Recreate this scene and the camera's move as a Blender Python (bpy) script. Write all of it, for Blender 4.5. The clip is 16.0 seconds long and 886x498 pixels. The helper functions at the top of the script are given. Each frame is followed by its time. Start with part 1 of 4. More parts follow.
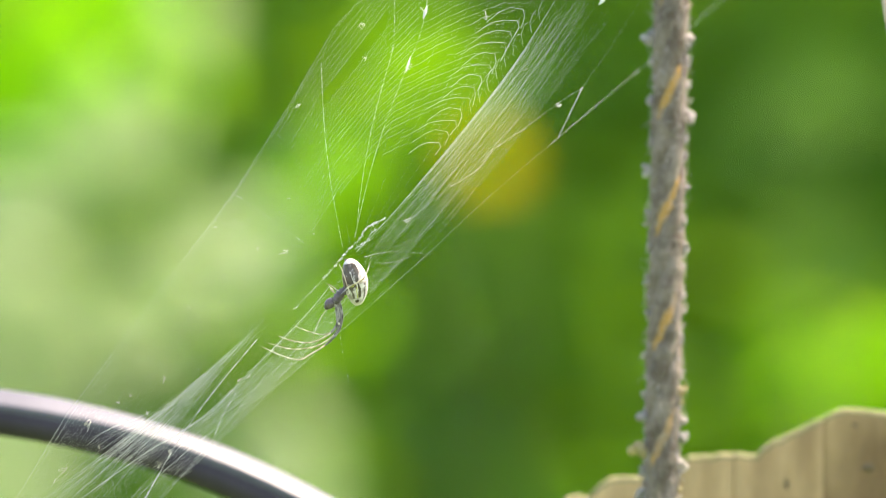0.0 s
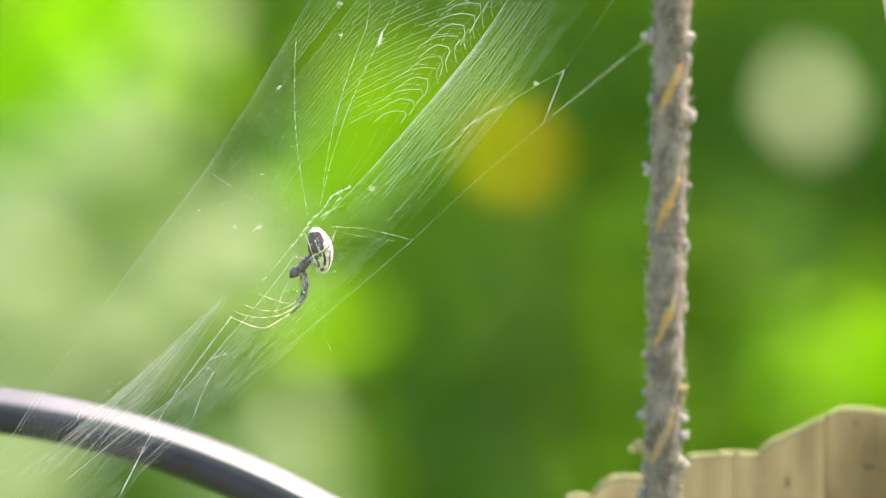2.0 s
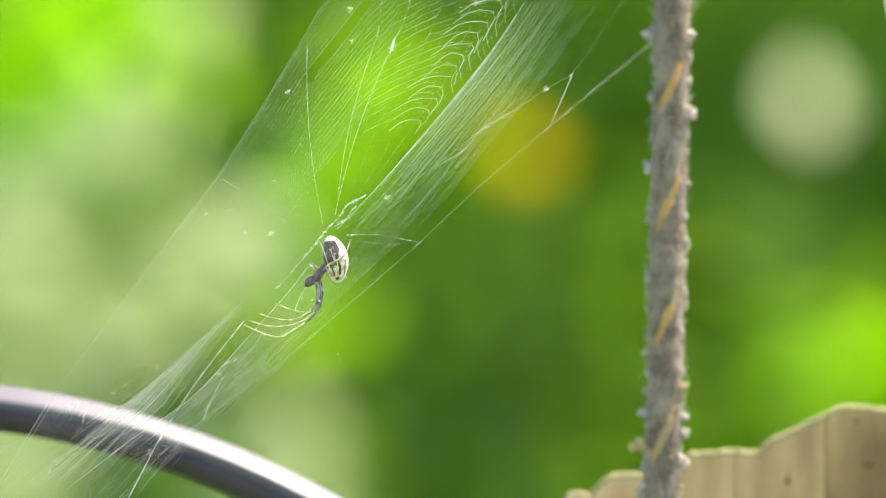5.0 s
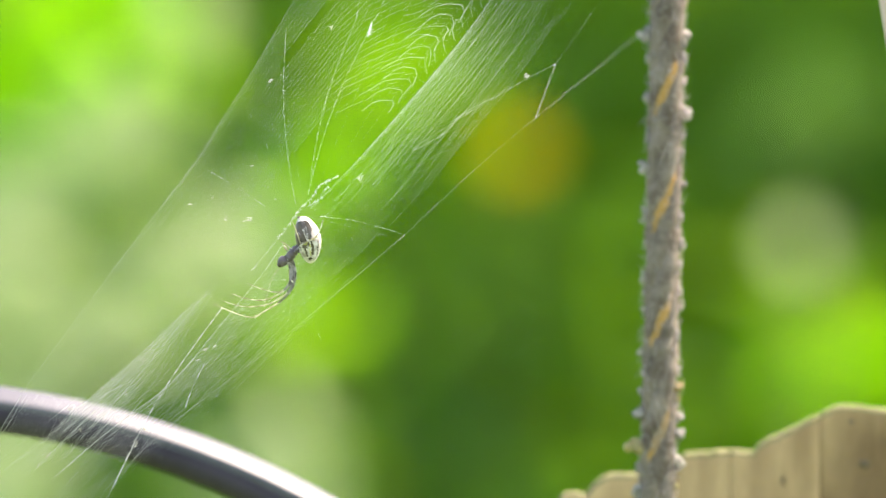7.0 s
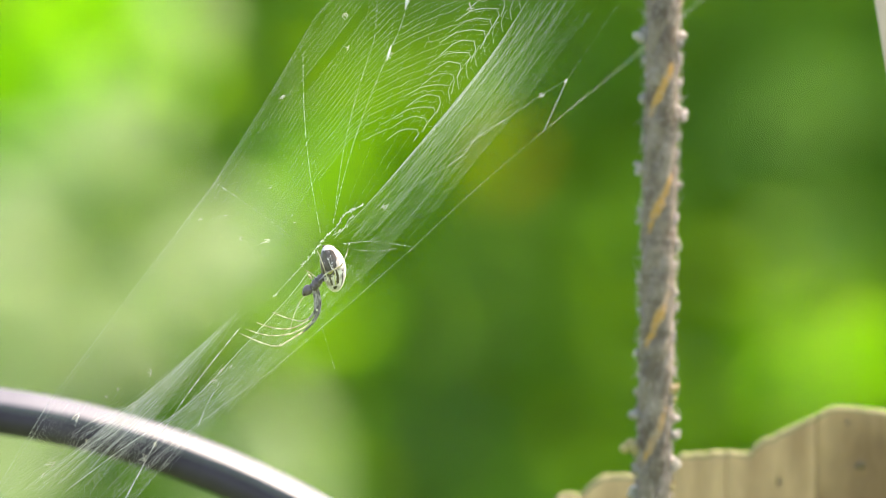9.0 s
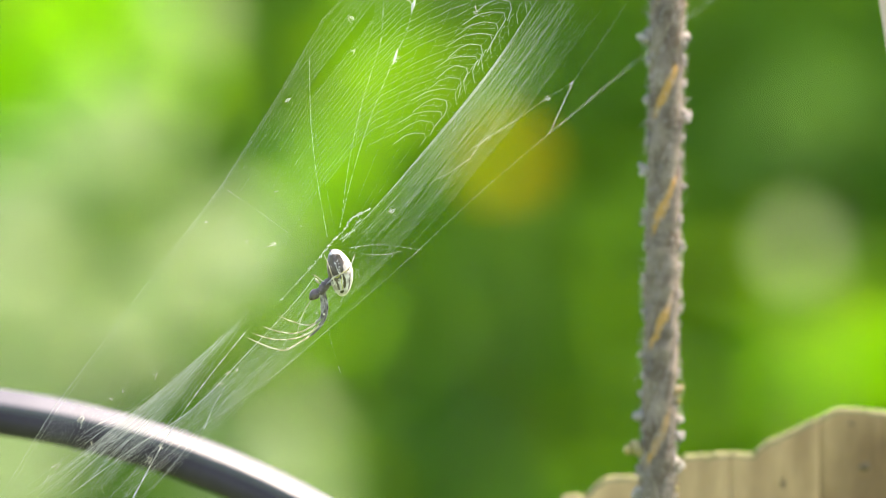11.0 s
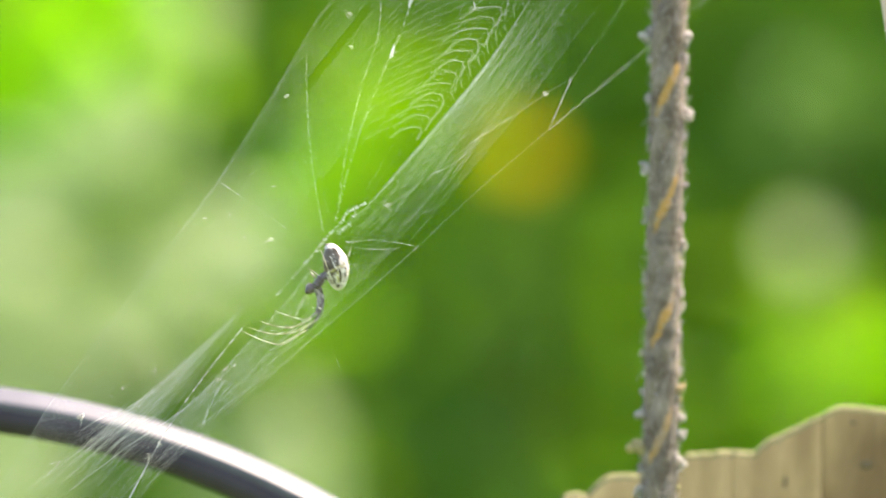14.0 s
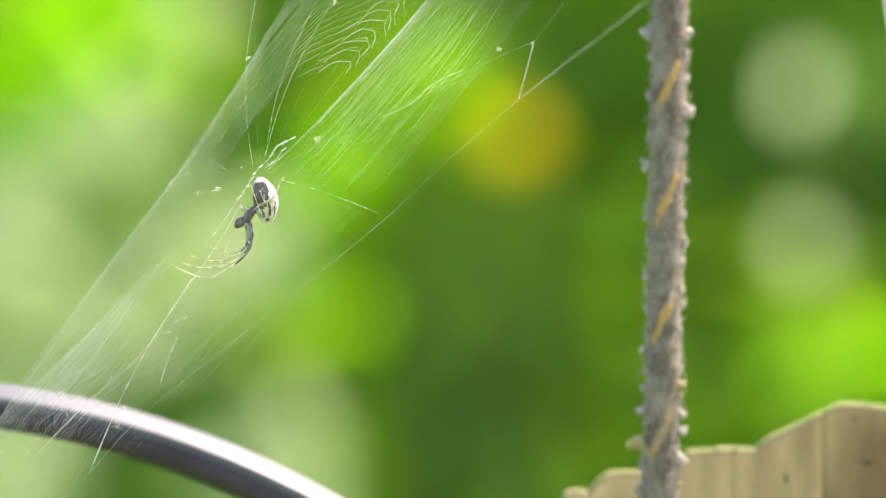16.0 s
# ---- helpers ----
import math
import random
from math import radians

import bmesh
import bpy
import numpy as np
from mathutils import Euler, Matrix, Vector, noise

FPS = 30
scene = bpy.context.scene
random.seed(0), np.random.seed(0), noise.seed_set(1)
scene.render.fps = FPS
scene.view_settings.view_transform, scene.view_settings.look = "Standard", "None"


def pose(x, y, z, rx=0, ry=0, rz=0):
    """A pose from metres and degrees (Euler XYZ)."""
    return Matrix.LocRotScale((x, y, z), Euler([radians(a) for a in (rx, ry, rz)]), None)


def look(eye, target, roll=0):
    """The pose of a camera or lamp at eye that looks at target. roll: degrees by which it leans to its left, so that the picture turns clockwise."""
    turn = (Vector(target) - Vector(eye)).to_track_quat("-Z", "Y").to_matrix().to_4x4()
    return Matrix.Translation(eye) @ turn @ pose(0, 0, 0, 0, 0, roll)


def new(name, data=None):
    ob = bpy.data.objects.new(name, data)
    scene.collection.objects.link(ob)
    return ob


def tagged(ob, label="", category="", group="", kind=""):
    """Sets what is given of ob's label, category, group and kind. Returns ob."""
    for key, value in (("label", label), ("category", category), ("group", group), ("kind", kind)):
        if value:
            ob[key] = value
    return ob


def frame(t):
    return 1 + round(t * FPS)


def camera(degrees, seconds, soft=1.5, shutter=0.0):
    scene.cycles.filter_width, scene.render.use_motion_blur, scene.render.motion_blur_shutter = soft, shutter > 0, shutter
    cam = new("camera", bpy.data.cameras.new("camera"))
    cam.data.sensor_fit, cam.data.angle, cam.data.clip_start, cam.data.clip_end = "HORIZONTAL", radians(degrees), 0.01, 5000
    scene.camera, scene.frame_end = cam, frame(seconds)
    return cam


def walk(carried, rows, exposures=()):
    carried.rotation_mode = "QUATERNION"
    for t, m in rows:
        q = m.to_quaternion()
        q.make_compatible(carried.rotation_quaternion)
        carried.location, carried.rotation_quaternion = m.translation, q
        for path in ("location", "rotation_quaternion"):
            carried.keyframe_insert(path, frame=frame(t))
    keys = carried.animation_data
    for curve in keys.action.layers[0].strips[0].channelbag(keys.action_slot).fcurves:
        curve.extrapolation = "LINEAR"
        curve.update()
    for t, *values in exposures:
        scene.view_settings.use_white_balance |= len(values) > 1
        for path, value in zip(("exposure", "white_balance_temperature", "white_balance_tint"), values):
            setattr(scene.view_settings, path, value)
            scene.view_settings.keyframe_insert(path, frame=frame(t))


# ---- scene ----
# One grid unit is 1/14 mm at the web: x to the right, y downwards from the upper left corner of the view.
UNIT = 0.112 / 1568
EYE = Vector((0.0, -2.5, 1.5))


def at(x, y, depth=0.0):
    """A place on the grid, depth metres behind the spider."""
    k = UNIT * (depth - EYE.y) / -EYE.y
    return Vector(((x - 784) * k, depth, EYE.z - (y - 441) * k))


# ---- camera: a long lens on a support that drifts a little ----
SWAY = [(0, 0, 0), (0.5, 0.2, -1), (1, 1.2, -1.6), (1.5, 1.5, -3), (2, 1.5, -3.2), (2.5, 1.5, -4), (3, 1.6, -3.6),
        (3.5, 1.7, -4.6), (4, 4.2, -4.8), (4.6, 3.5, -6), (5.6, 0, -7), (6.5, -3.1, -7.5), (7, -6.1, -6), (7.5, -7.7, -4.6), (8, -9.2, -3.4),
        (8.5, -10.8, -3.2), (9, -13.5, -4.2), (9.7, -12.5, -3.4), (10.6, -8, -2), (11.5, -4.8, -1.6), (12, -4.2, -2.8), (12.5, -3.3, -3),
        (13, -3.1, -3.3), (13.5, -3.1, -4.4), (14, -3, -4.4), (14.5, -1.7, -3.6), (15, -1.7, -7.3), (15.5, -2.8, -7.9),
        (16, -1.6, -10.5)]
cam = camera(2 * math.degrees(math.atan(0.056 / 2.5)), 16.0, soft=1.1, shutter=0.5)
cam.data.dof.use_dof = True
cam.data.dof.focus_distance = 2.5
cam.data.dof.aperture_fstop = cam.data.lens / 18.0
cam.data.dof.aperture_blades = 0
walk(cam, [(t, look(EYE, (-dx * UNIT, 0, EYE.z + dy * UNIT))) for t, dx, dy in SWAY],
     exposures=[(0, 2.0, 7800, 17), (16, 2.0, 7800, 17)])


def sway(t):
    return (float(np.interp(t, [r[0] for r in SWAY], [r[1] for r in SWAY])),
            float(np.interp(t, [r[0] for r in SWAY], [r[2] for r in SWAY])))


# ---- light: high sun and clear sky ----
SUN_TO = Vector((0.42, 0.24, 0.87)).normalized()
world = bpy.data.worlds.new("sky")
scene.world = world
world.use_nodes = True
wn = world.node_tree
sky = wn.nodes.new("ShaderNodeTexSky")
sky.sky_type, sky.sun_disc = "NISHITA", False
sky.sun_elevation = math.asin(SUN_TO.z)
sky.sun_rotation = math.atan2(SUN_TO.x, SUN_TO.y)
wn.links.new(sky.outputs[0], wn.nodes["Background"].inputs[0])
wn.nodes["Background"].inputs[1].default_value = 0.14
sun = new("sun", bpy.data.lights.new("sun", "SUN"))
sun.data.energy, sun.data.angle, sun.data.color = 4.0, radians(0.53), (1.0, 0.95, 0.86)
sun.matrix_world = look(SUN_TO * 30, (0, 0, 0))


# ---- materials ----
def material(name, colour, rough=0.6, metal=0.0, second=None, scale=200.0, fine=2500.0, bump=0.2, bump_size=0.0003,
             translucent=0.0, through_colour=None, specular=0.5, per_piece=0.0, mix_range=(0.4, 0.62), stretch=(1, 1, 1)):
    """A surface with a coarse mottle between two colours, a fine grain, relief and, for thin things, light that shines through."""
    m = bpy.data.materials.new(name)
    m.use_nodes = True
    n, l = m.node_tree.nodes, m.node_tree.links
    b = n["Principled BSDF"]
    co = n.new("ShaderNodeTexCoord")
    mp = n.new("ShaderNodeMapping")
    mp.inputs["Scale"].default_value = stretch
    l.new(co.outputs["Object"], mp.inputs[0])
    big, small = n.new("ShaderNodeTexNoise"), n.new("ShaderNodeTexNoise")
    for tex, s in ((big, scale), (small, fine)):
        tex.inputs["Scale"].default_value, tex.inputs["Detail"].default_value = s, 3
        l.new(mp.outputs[0], tex.inputs["Vector"])
    ramp = n.new("ShaderNodeMapRange")
    ramp.inputs["From Min"].default_value, ramp.inputs["From Max"].default_value = mix_range
    l.new(big.outputs[0], ramp.inputs[0])
    mix = n.new("ShaderNodeMix")
    mix.data_type = "RGBA"
    mix.inputs[6].default_value = (*colour, 1)
    mix.inputs[7].default_value = (*(second or [c * 0.75 for c in colour]), 1)
    l.new(ramp.outputs[0], mix.inputs[0])
    grain = n.new("ShaderNodeMapRange")
    grain.inputs["To Min"].default_value, grain.inputs["To Max"].default_value = 0.8, 1.2
    l.new(small.outputs[0], grain.inputs[0])
    hsv = n.new("ShaderNodeHueSaturation")
    l.new(grain.outputs[0], hsv.inputs["Value"])
    l.new(mix.outputs[2], hsv.inputs["Color"])
    out = hsv.outputs[0]
    if per_piece:
        geo = n.new("ShaderNodeNewGeometry")
        var = n.new("ShaderNodeMapRange")
        var.inputs["To Min"].default_value, var.inputs["To Max"].default_value = 1 - per_piece, 1 + per_piece
        l.new(geo.outputs["Random Per Island"], var.inputs[0])
        hs2 = n.new("ShaderNodeHueSaturation")
        l.new(var.outputs[0], hs2.inputs["Value"])
        l.new(out, hs2.inputs["Color"])
        out = hs2.outputs[0]
    l.new(out, b.inputs["Base Color"])
    b.inputs["Roughness"].default_value, b.inputs["Metallic"].default_value = rough, metal
    b.inputs["Specular IOR Level"].default_value = specular
    if bump:
        bp = n.new("ShaderNodeBump")
        bp.inputs["Strength"].default_value, bp.inputs["Distance"].default_value = bump, bump_size
        l.new(small.outputs[0], bp.inputs["Height"])
        l.new(bp.outputs[0], b.inputs["Normal"])
    if translucent:
        tr = n.new("ShaderNodeBsdfTranslucent")
        if through_colour:
            tr.inputs[0].default_value = (*through_colour, 1)
        else:
            l.new(out, tr.inputs[0])
        mx = n.new("ShaderNodeMixShader")
        mx.inputs[0].default_value = translucent
        l.new(b.outputs[0], mx.inputs[1])
        l.new(tr.outputs[0], mx.inputs[2])
        l.new(mx.outputs[0], n["Material Output"].inputs[0])
    return m


SILK = material("silk", (0.85, 0.87, 0.84), 0.35, translucent=0.45, bump=0, second=(0.7, 0.73, 0.7), scale=400)
SILK_THICK = material("matted silk", (0.88, 0.88, 0.85), 0.5, translucent=0.3, second=(0.7, 0.7, 0.68), scale=900, bump=0.4, bump_size=0.00005)
DRY = material("dried plant bits", (0.8, 0.8, 0.72), 0.7, translucent=0.3, second=(0.55, 0.52, 0.4), scale=1500, bump=0.3, bump_size=0.00005)
ROPE_GREY = material("weathered grey fibre", (0.255, 0.208, 0.168), 0.9, second=(0.12, 0.088, 0.062), scale=350, fine=3500, bump=0.9, bump_size=0.0003)
ROPE_TAN = material("weathered tan fibre", (0.235, 0.19, 0.152), 0.9, second=(0.12, 0.092, 0.07), scale=300, fine=3500, bump=0.9, bump_size=0.0003)
ROPE_ORANGE = material("orange fibre", (0.46, 0.26, 0.08), 0.85, second=(0.26, 0.21, 0.165), scale=160, fine=3000, bump=0.8, bump_size=0.0003, mix_range=(0.5, 0.68))
FLUFF = material("pale fibre fluff", (0.72, 0.68, 0.64), 0.9, translucent=0.7, second=(0.5, 0.47, 0.45), scale=900, bump=0.5, bump_size=0.0002)
FLUFF_YELLOW = material("yellowed fibre fluff", (0.62, 0.55, 0.3), 0.9, translucent=0.55, second=(0.5, 0.4, 0.22), scale=900, bump=0.5, bump_size=0.0002)
# Hoop enamel twice: shade put into the darker colour, sun into the lighter.
PAINT_SHADED = material("shaded grey enamel", (0.04, 0.034, 0.038), 0.5, specular=0.14, second=(0.06, 0.052, 0.06), scale=60, fine=1500, bump=0.08, bump_size=0.0001)
PAINT_SUNLIT = material("sunlit grey enamel", (0.1, 0.1, 0.122), 0.42, specular=0.18, second=(0.125, 0.125, 0.15), scale=60, fine=1500, bump=0.08, bump_size=0.0001)
WOOD = material("weathered tan wood", (0.58, 0.4, 0.21), 0.85, second=(0.27, 0.165, 0.075), scale=90, mix_range=(0.4, 0.66), fine=1200, bump=0.5, bump_size=0.0006, stretch=(1, 1, 0.22))
WOOD_BROWN = material("browner weathered wood", (0.48, 0.325, 0.16), 0.85, second=(0.19, 0.115, 0.05), scale=70, mix_range=(0.4, 0.62), fine=1200, bump=0.5, bump_size=0.0006, stretch=(1, 1, 0.3))
WOOD_CUT = material("pale end grain", (0.24, 0.215, 0.095), 0.8, second=(0.17, 0.165, 0.06), scale=150, fine=1200, bump=0.5, bump_size=0.0004)
STAKE = material("pale dry cane", (0.55, 0.42, 0.28), 0.6, second=(0.42, 0.3, 0.2), scale=120, fine=1000, bump=0.3, bump_size=0.0004, stretch=(1, 1, 0.1))
# Leaf tones: the lime and dark kinds carry sun and shade in their colour.
LEAF_LIT = material("lit lime leaf", (0.12, 0.28, 0.008), 0.5, second=(0.09, 0.23, 0.006), scale=8, fine=90, translucent=0.65, through_colour=(0.47, 0.92, 0.035), per_piece=0.15, bump=0.1, bump_size=0.002, specular=0.12)
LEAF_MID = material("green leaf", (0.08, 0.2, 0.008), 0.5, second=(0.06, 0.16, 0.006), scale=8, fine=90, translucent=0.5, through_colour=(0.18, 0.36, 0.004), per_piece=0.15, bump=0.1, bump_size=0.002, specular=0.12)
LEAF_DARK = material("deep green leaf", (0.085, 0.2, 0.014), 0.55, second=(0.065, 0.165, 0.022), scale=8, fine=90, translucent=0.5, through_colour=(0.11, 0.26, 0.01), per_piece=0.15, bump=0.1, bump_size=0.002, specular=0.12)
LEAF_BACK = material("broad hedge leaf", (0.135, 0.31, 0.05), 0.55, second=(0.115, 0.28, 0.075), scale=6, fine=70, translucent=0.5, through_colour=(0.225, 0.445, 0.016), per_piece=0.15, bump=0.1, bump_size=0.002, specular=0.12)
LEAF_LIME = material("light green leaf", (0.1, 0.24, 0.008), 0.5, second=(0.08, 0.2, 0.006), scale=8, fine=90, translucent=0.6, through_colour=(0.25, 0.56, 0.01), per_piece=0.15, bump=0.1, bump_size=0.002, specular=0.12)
# Whitish colour that stands for the sun's glint on a leaf.
LEAF_GLINT = material("pale leaf glint", (0.56, 0.64, 0.4), 0.6, second=(0.5, 0.58, 0.35), scale=60, fine=300, translucent=0.5, bump=0.1, bump_size=0.001, specular=0.15)
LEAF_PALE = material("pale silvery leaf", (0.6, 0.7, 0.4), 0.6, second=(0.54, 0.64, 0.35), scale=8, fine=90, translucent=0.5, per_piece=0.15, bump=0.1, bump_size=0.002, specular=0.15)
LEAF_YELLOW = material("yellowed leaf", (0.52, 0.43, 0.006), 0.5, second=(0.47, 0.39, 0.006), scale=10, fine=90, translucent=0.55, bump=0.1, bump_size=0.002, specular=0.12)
BARK = material("brown bark", (0.16, 0.12, 0.08), 0.9, second=(0.09, 0.07, 0.05), scale=30, fine=220, bump=0.8, bump_size=0.006)
GRASS = material("lawn", (0.06, 0.14, 0.02), 0.9, second=(0.09, 0.13, 0.03), scale=1.5, fine=60, bump=0.8, bump_size=0.03)
ABDOMEN = material("silvery white skin", (0.66, 0.615, 0.55), 0.28, second=(0.36, 0.31, 0.27), scale=1800, fine=6000, bump=0.2, bump_size=0.00004)
STRIPE = material("black brown skin", (0.035, 0.03, 0.022), 0.3, second=(0.09, 0.07, 0.03), scale=900, fine=6000, bump=0.2, bump_size=0.00004)
OLIVE = material("olive brown skin", (0.125, 0.098, 0.075), 0.35, second=(0.06, 0.045, 0.034), scale=1500, fine=6000, bump=0.2, bump_size=0.00004)
YELLOW_LINE = material("yellow green skin", (0.55, 0.5, 0.1), 0.4, second=(0.4, 0.42, 0.1), scale=900, fine=6000, bump=0)
HEAD = material("brown grey skin", (0.14, 0.108, 0.11), 0.4, second=(0.065, 0.05, 0.052), scale=1200, fine=6000, bump=0.3, bump_size=0.00005)
LEG = material("translucent grey leg", (0.36, 0.34, 0.315), 0.3, second=(0.11, 0.095, 0.085), scale=1500, fine=7000, translucent=0.2, bump=0.2, bump_size=0.00004)
LEG_TIP = material("straw coloured leg", (0.8, 0.76, 0.62), 0.4, second=(0.42, 0.34, 0.22), scale=1400, fine=7000, translucent=0.35, bump=0)


# ---- building helpers ----
def mesh_object(name, verts, faces, mats, parent=None, label="", indices=None, smooth=True):
    me = bpy.data.meshes.new(name)
    me.from_pydata([tuple(v) for v in verts], [], faces)
    for m in mats if isinstance(mats, (list, tuple)) else [mats]:
        me.materials.append(m)
    if indices:
        me.polygons.foreach_set("material_index", indices)
    if smooth:
        me.polygons.foreach_set("use_smooth", [True] * len(me.polygons))
    me.update()
    ob = new(name, me)
    if parent:
        ob.parent = parent
    if label:
        tagged(ob, label)
    return ob


def part(name, bm, mat, parent, label=""):
    me = bpy.data.meshes.new(name)
    bm.to_mesh(me)
    bm.free()
    for m in mat if isinstance(mat, (list, tuple)) else [mat]:
        me.materials.append(m)
    me.polygons.foreach_set("use_smooth", [True] * len(me.polygons))
    ob = new(name, me)
    ob.parent = parent
    if label:
        tagged(ob, label)
    return ob


class Tubes:
    """Collects round strands into one mesh."""

    def __init__(self):
        self.v, self.f = [], []

    def add(self, pts, radius, sides=4, cap=True):
        pts = [Vector(p) for p in pts]
        rad = radius if isinstance(radius, (list, tuple)) else [radius] * len(pts)
        base, up = len(self.v), None
        for i, p in enumerate(pts):
            d = pts[min(i + 1, len(pts) - 1)] - pts[max(i - 1, 0)]
            if d.length < 1e-12:
                d = Vector((0, 0, 1))
            d.normalize()
            if up is None:
                up = d.orthogonal().normalized()
            up = up - d * up.dot(d)
            up = up.normalized() if up.length > 1e-6 else d.orthogonal().normalized()
            side = d.cross(up)
            for k in range(sides):
                a = 2 * math.pi * k / sides
                self.v.append(p + (up * math.cos(a) + side * math.sin(a)) * rad[i])
        for i in range(len(pts) - 1):
            for k in range(sides):
                a, b = base + i * sides + k, base + i * sides + (k + 1) % sides
                self.f.append((a, b, b + sides, a + sides))
        if cap:
            self.f.append(tuple(base + k for k in reversed(range(sides))))
            self.f.append(tuple(base + (len(pts) - 1) * sides + k for k in range(sides)))

    def make(self, name, mat, parent=None, label=""):
        return mesh_object(name, self.v, self.f, mat, parent, label)


def smooth_line(pts, steps=6):
    """A rounded line through the points."""
    pts = [Vector(p) for p in pts]
    out = []
    for i in range(len(pts) - 1):
        p0, p1, p2, p3 = pts[max(i - 1, 0)], pts[i], pts[i + 1], pts[min(i + 2, len(pts) - 1)]
        for k in range(steps):
            t = k / steps
            out.append(0.5 * (2 * p1 + (p2 - p0) * t + (2 * p0 - 5 * p1 + 4 * p2 - p3) * t * t + (3 * p1 - p0 - 3 * p2 + p3) * t ** 3))
    return out + [pts[-1]]


def thing(name, place, label, category, group="", kind=""):
    ob = new(name)
    ob.location = place
    return tagged(ob, label, category, group, kind)


# ---- ground ----
def build_ground():
    n, half = 60, 400.0
    verts, faces = [], []
    for j in range(n + 1):
        for i in range(n + 1):
            x = half * (2 * i / n - 1) ** 3
            y = half * (2 * j / n - 1) ** 3
            verts.append((x, y, 0.03 * noise.noise((x * 0.4, y * 0.4, 0))- 0.02))
    for j in range(n):
        for i in range(n):
            a = j * (n + 1) + i
            faces.append((a, a + 1, a + n + 2, a + n + 1))
    tagged(mesh_object("ground", verts, faces, GRASS), "mown green lawn in sun", "lawn", kind="structure")


build_ground()


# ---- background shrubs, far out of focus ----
# Sunlit and shaded spots of the tangle, put into leaf colour: grid place and radius of each kind's clumps.
CLUMPS = {"lit_lime": [], "pale": [], "mid": [], "dark": [], "deep": []}
CLUMPS["lit_lime"] += [(60, 95, 95), (190, 60, 75), (290, 110, 45), (0, 190, 60), (335, 525, 58), (650, 225, 44), (590, 345, 48), (620, 550, 32), (550, 510, 28), (440, 470, 32), (1446, 660, 72), (1480, 745, 36)]
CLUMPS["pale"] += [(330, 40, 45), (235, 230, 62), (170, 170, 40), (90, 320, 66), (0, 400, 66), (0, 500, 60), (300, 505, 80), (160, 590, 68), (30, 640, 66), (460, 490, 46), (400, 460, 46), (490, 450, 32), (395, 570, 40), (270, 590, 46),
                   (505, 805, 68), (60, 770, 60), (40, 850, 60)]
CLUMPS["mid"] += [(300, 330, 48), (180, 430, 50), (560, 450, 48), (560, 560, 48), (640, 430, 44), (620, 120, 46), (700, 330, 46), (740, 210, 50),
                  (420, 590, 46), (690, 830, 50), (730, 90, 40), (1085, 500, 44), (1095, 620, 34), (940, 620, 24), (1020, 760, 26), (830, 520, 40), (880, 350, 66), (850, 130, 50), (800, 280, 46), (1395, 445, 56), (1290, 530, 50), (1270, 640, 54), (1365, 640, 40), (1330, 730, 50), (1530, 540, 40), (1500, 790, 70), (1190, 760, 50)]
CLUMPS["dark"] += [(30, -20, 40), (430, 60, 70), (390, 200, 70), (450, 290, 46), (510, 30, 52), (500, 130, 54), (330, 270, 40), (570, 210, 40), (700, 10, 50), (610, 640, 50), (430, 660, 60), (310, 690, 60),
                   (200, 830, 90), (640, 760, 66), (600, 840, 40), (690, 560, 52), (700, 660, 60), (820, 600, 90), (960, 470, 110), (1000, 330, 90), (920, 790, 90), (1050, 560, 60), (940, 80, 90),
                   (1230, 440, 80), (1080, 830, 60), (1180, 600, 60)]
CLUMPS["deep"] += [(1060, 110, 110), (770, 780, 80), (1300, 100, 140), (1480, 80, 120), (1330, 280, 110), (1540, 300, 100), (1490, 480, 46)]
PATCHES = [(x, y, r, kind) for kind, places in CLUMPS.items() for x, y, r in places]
KIND = {"lit_lime": LEAF_LIT, "mid": LEAF_MID, "dark": LEAF_DARK, "pale": LEAF_PALE, "back": LEAF_BACK}
FAR = 10.0
FAR_UNIT = UNIT * (FAR + 2.5) / 2.5


def leaf_shape(length, width, fold=0.25, rows=4):
    """A pointed leaf along +x with a folded midrib; its upper face looks to +z."""
    verts, faces = [], []
    for i in range(rows + 1):
        t = i / rows
        w = width * 0.5 * max(0.04, math.sin(math.pi * t ** 0.8))
        droop = -0.18 * length * t * t
        for s in (-1, 0, 1):
            verts.append(Vector((length * t, s * w, abs(s) * w * fold + droop)))
    for i in range(rows):
        for k in (0, 1):
            a = i * 3 + k
            faces.append((a, a + 1, a + 4, a + 3))
    return verts, faces


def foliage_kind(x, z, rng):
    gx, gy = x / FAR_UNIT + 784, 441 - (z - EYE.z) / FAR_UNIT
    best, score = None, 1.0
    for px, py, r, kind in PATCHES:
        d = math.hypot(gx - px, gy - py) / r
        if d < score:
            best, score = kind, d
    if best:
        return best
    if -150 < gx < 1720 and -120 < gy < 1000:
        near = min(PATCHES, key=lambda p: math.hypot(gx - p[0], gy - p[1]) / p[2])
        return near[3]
    return rng.choice(("lit_lime", "mid", "mid", "dark", "dark"))


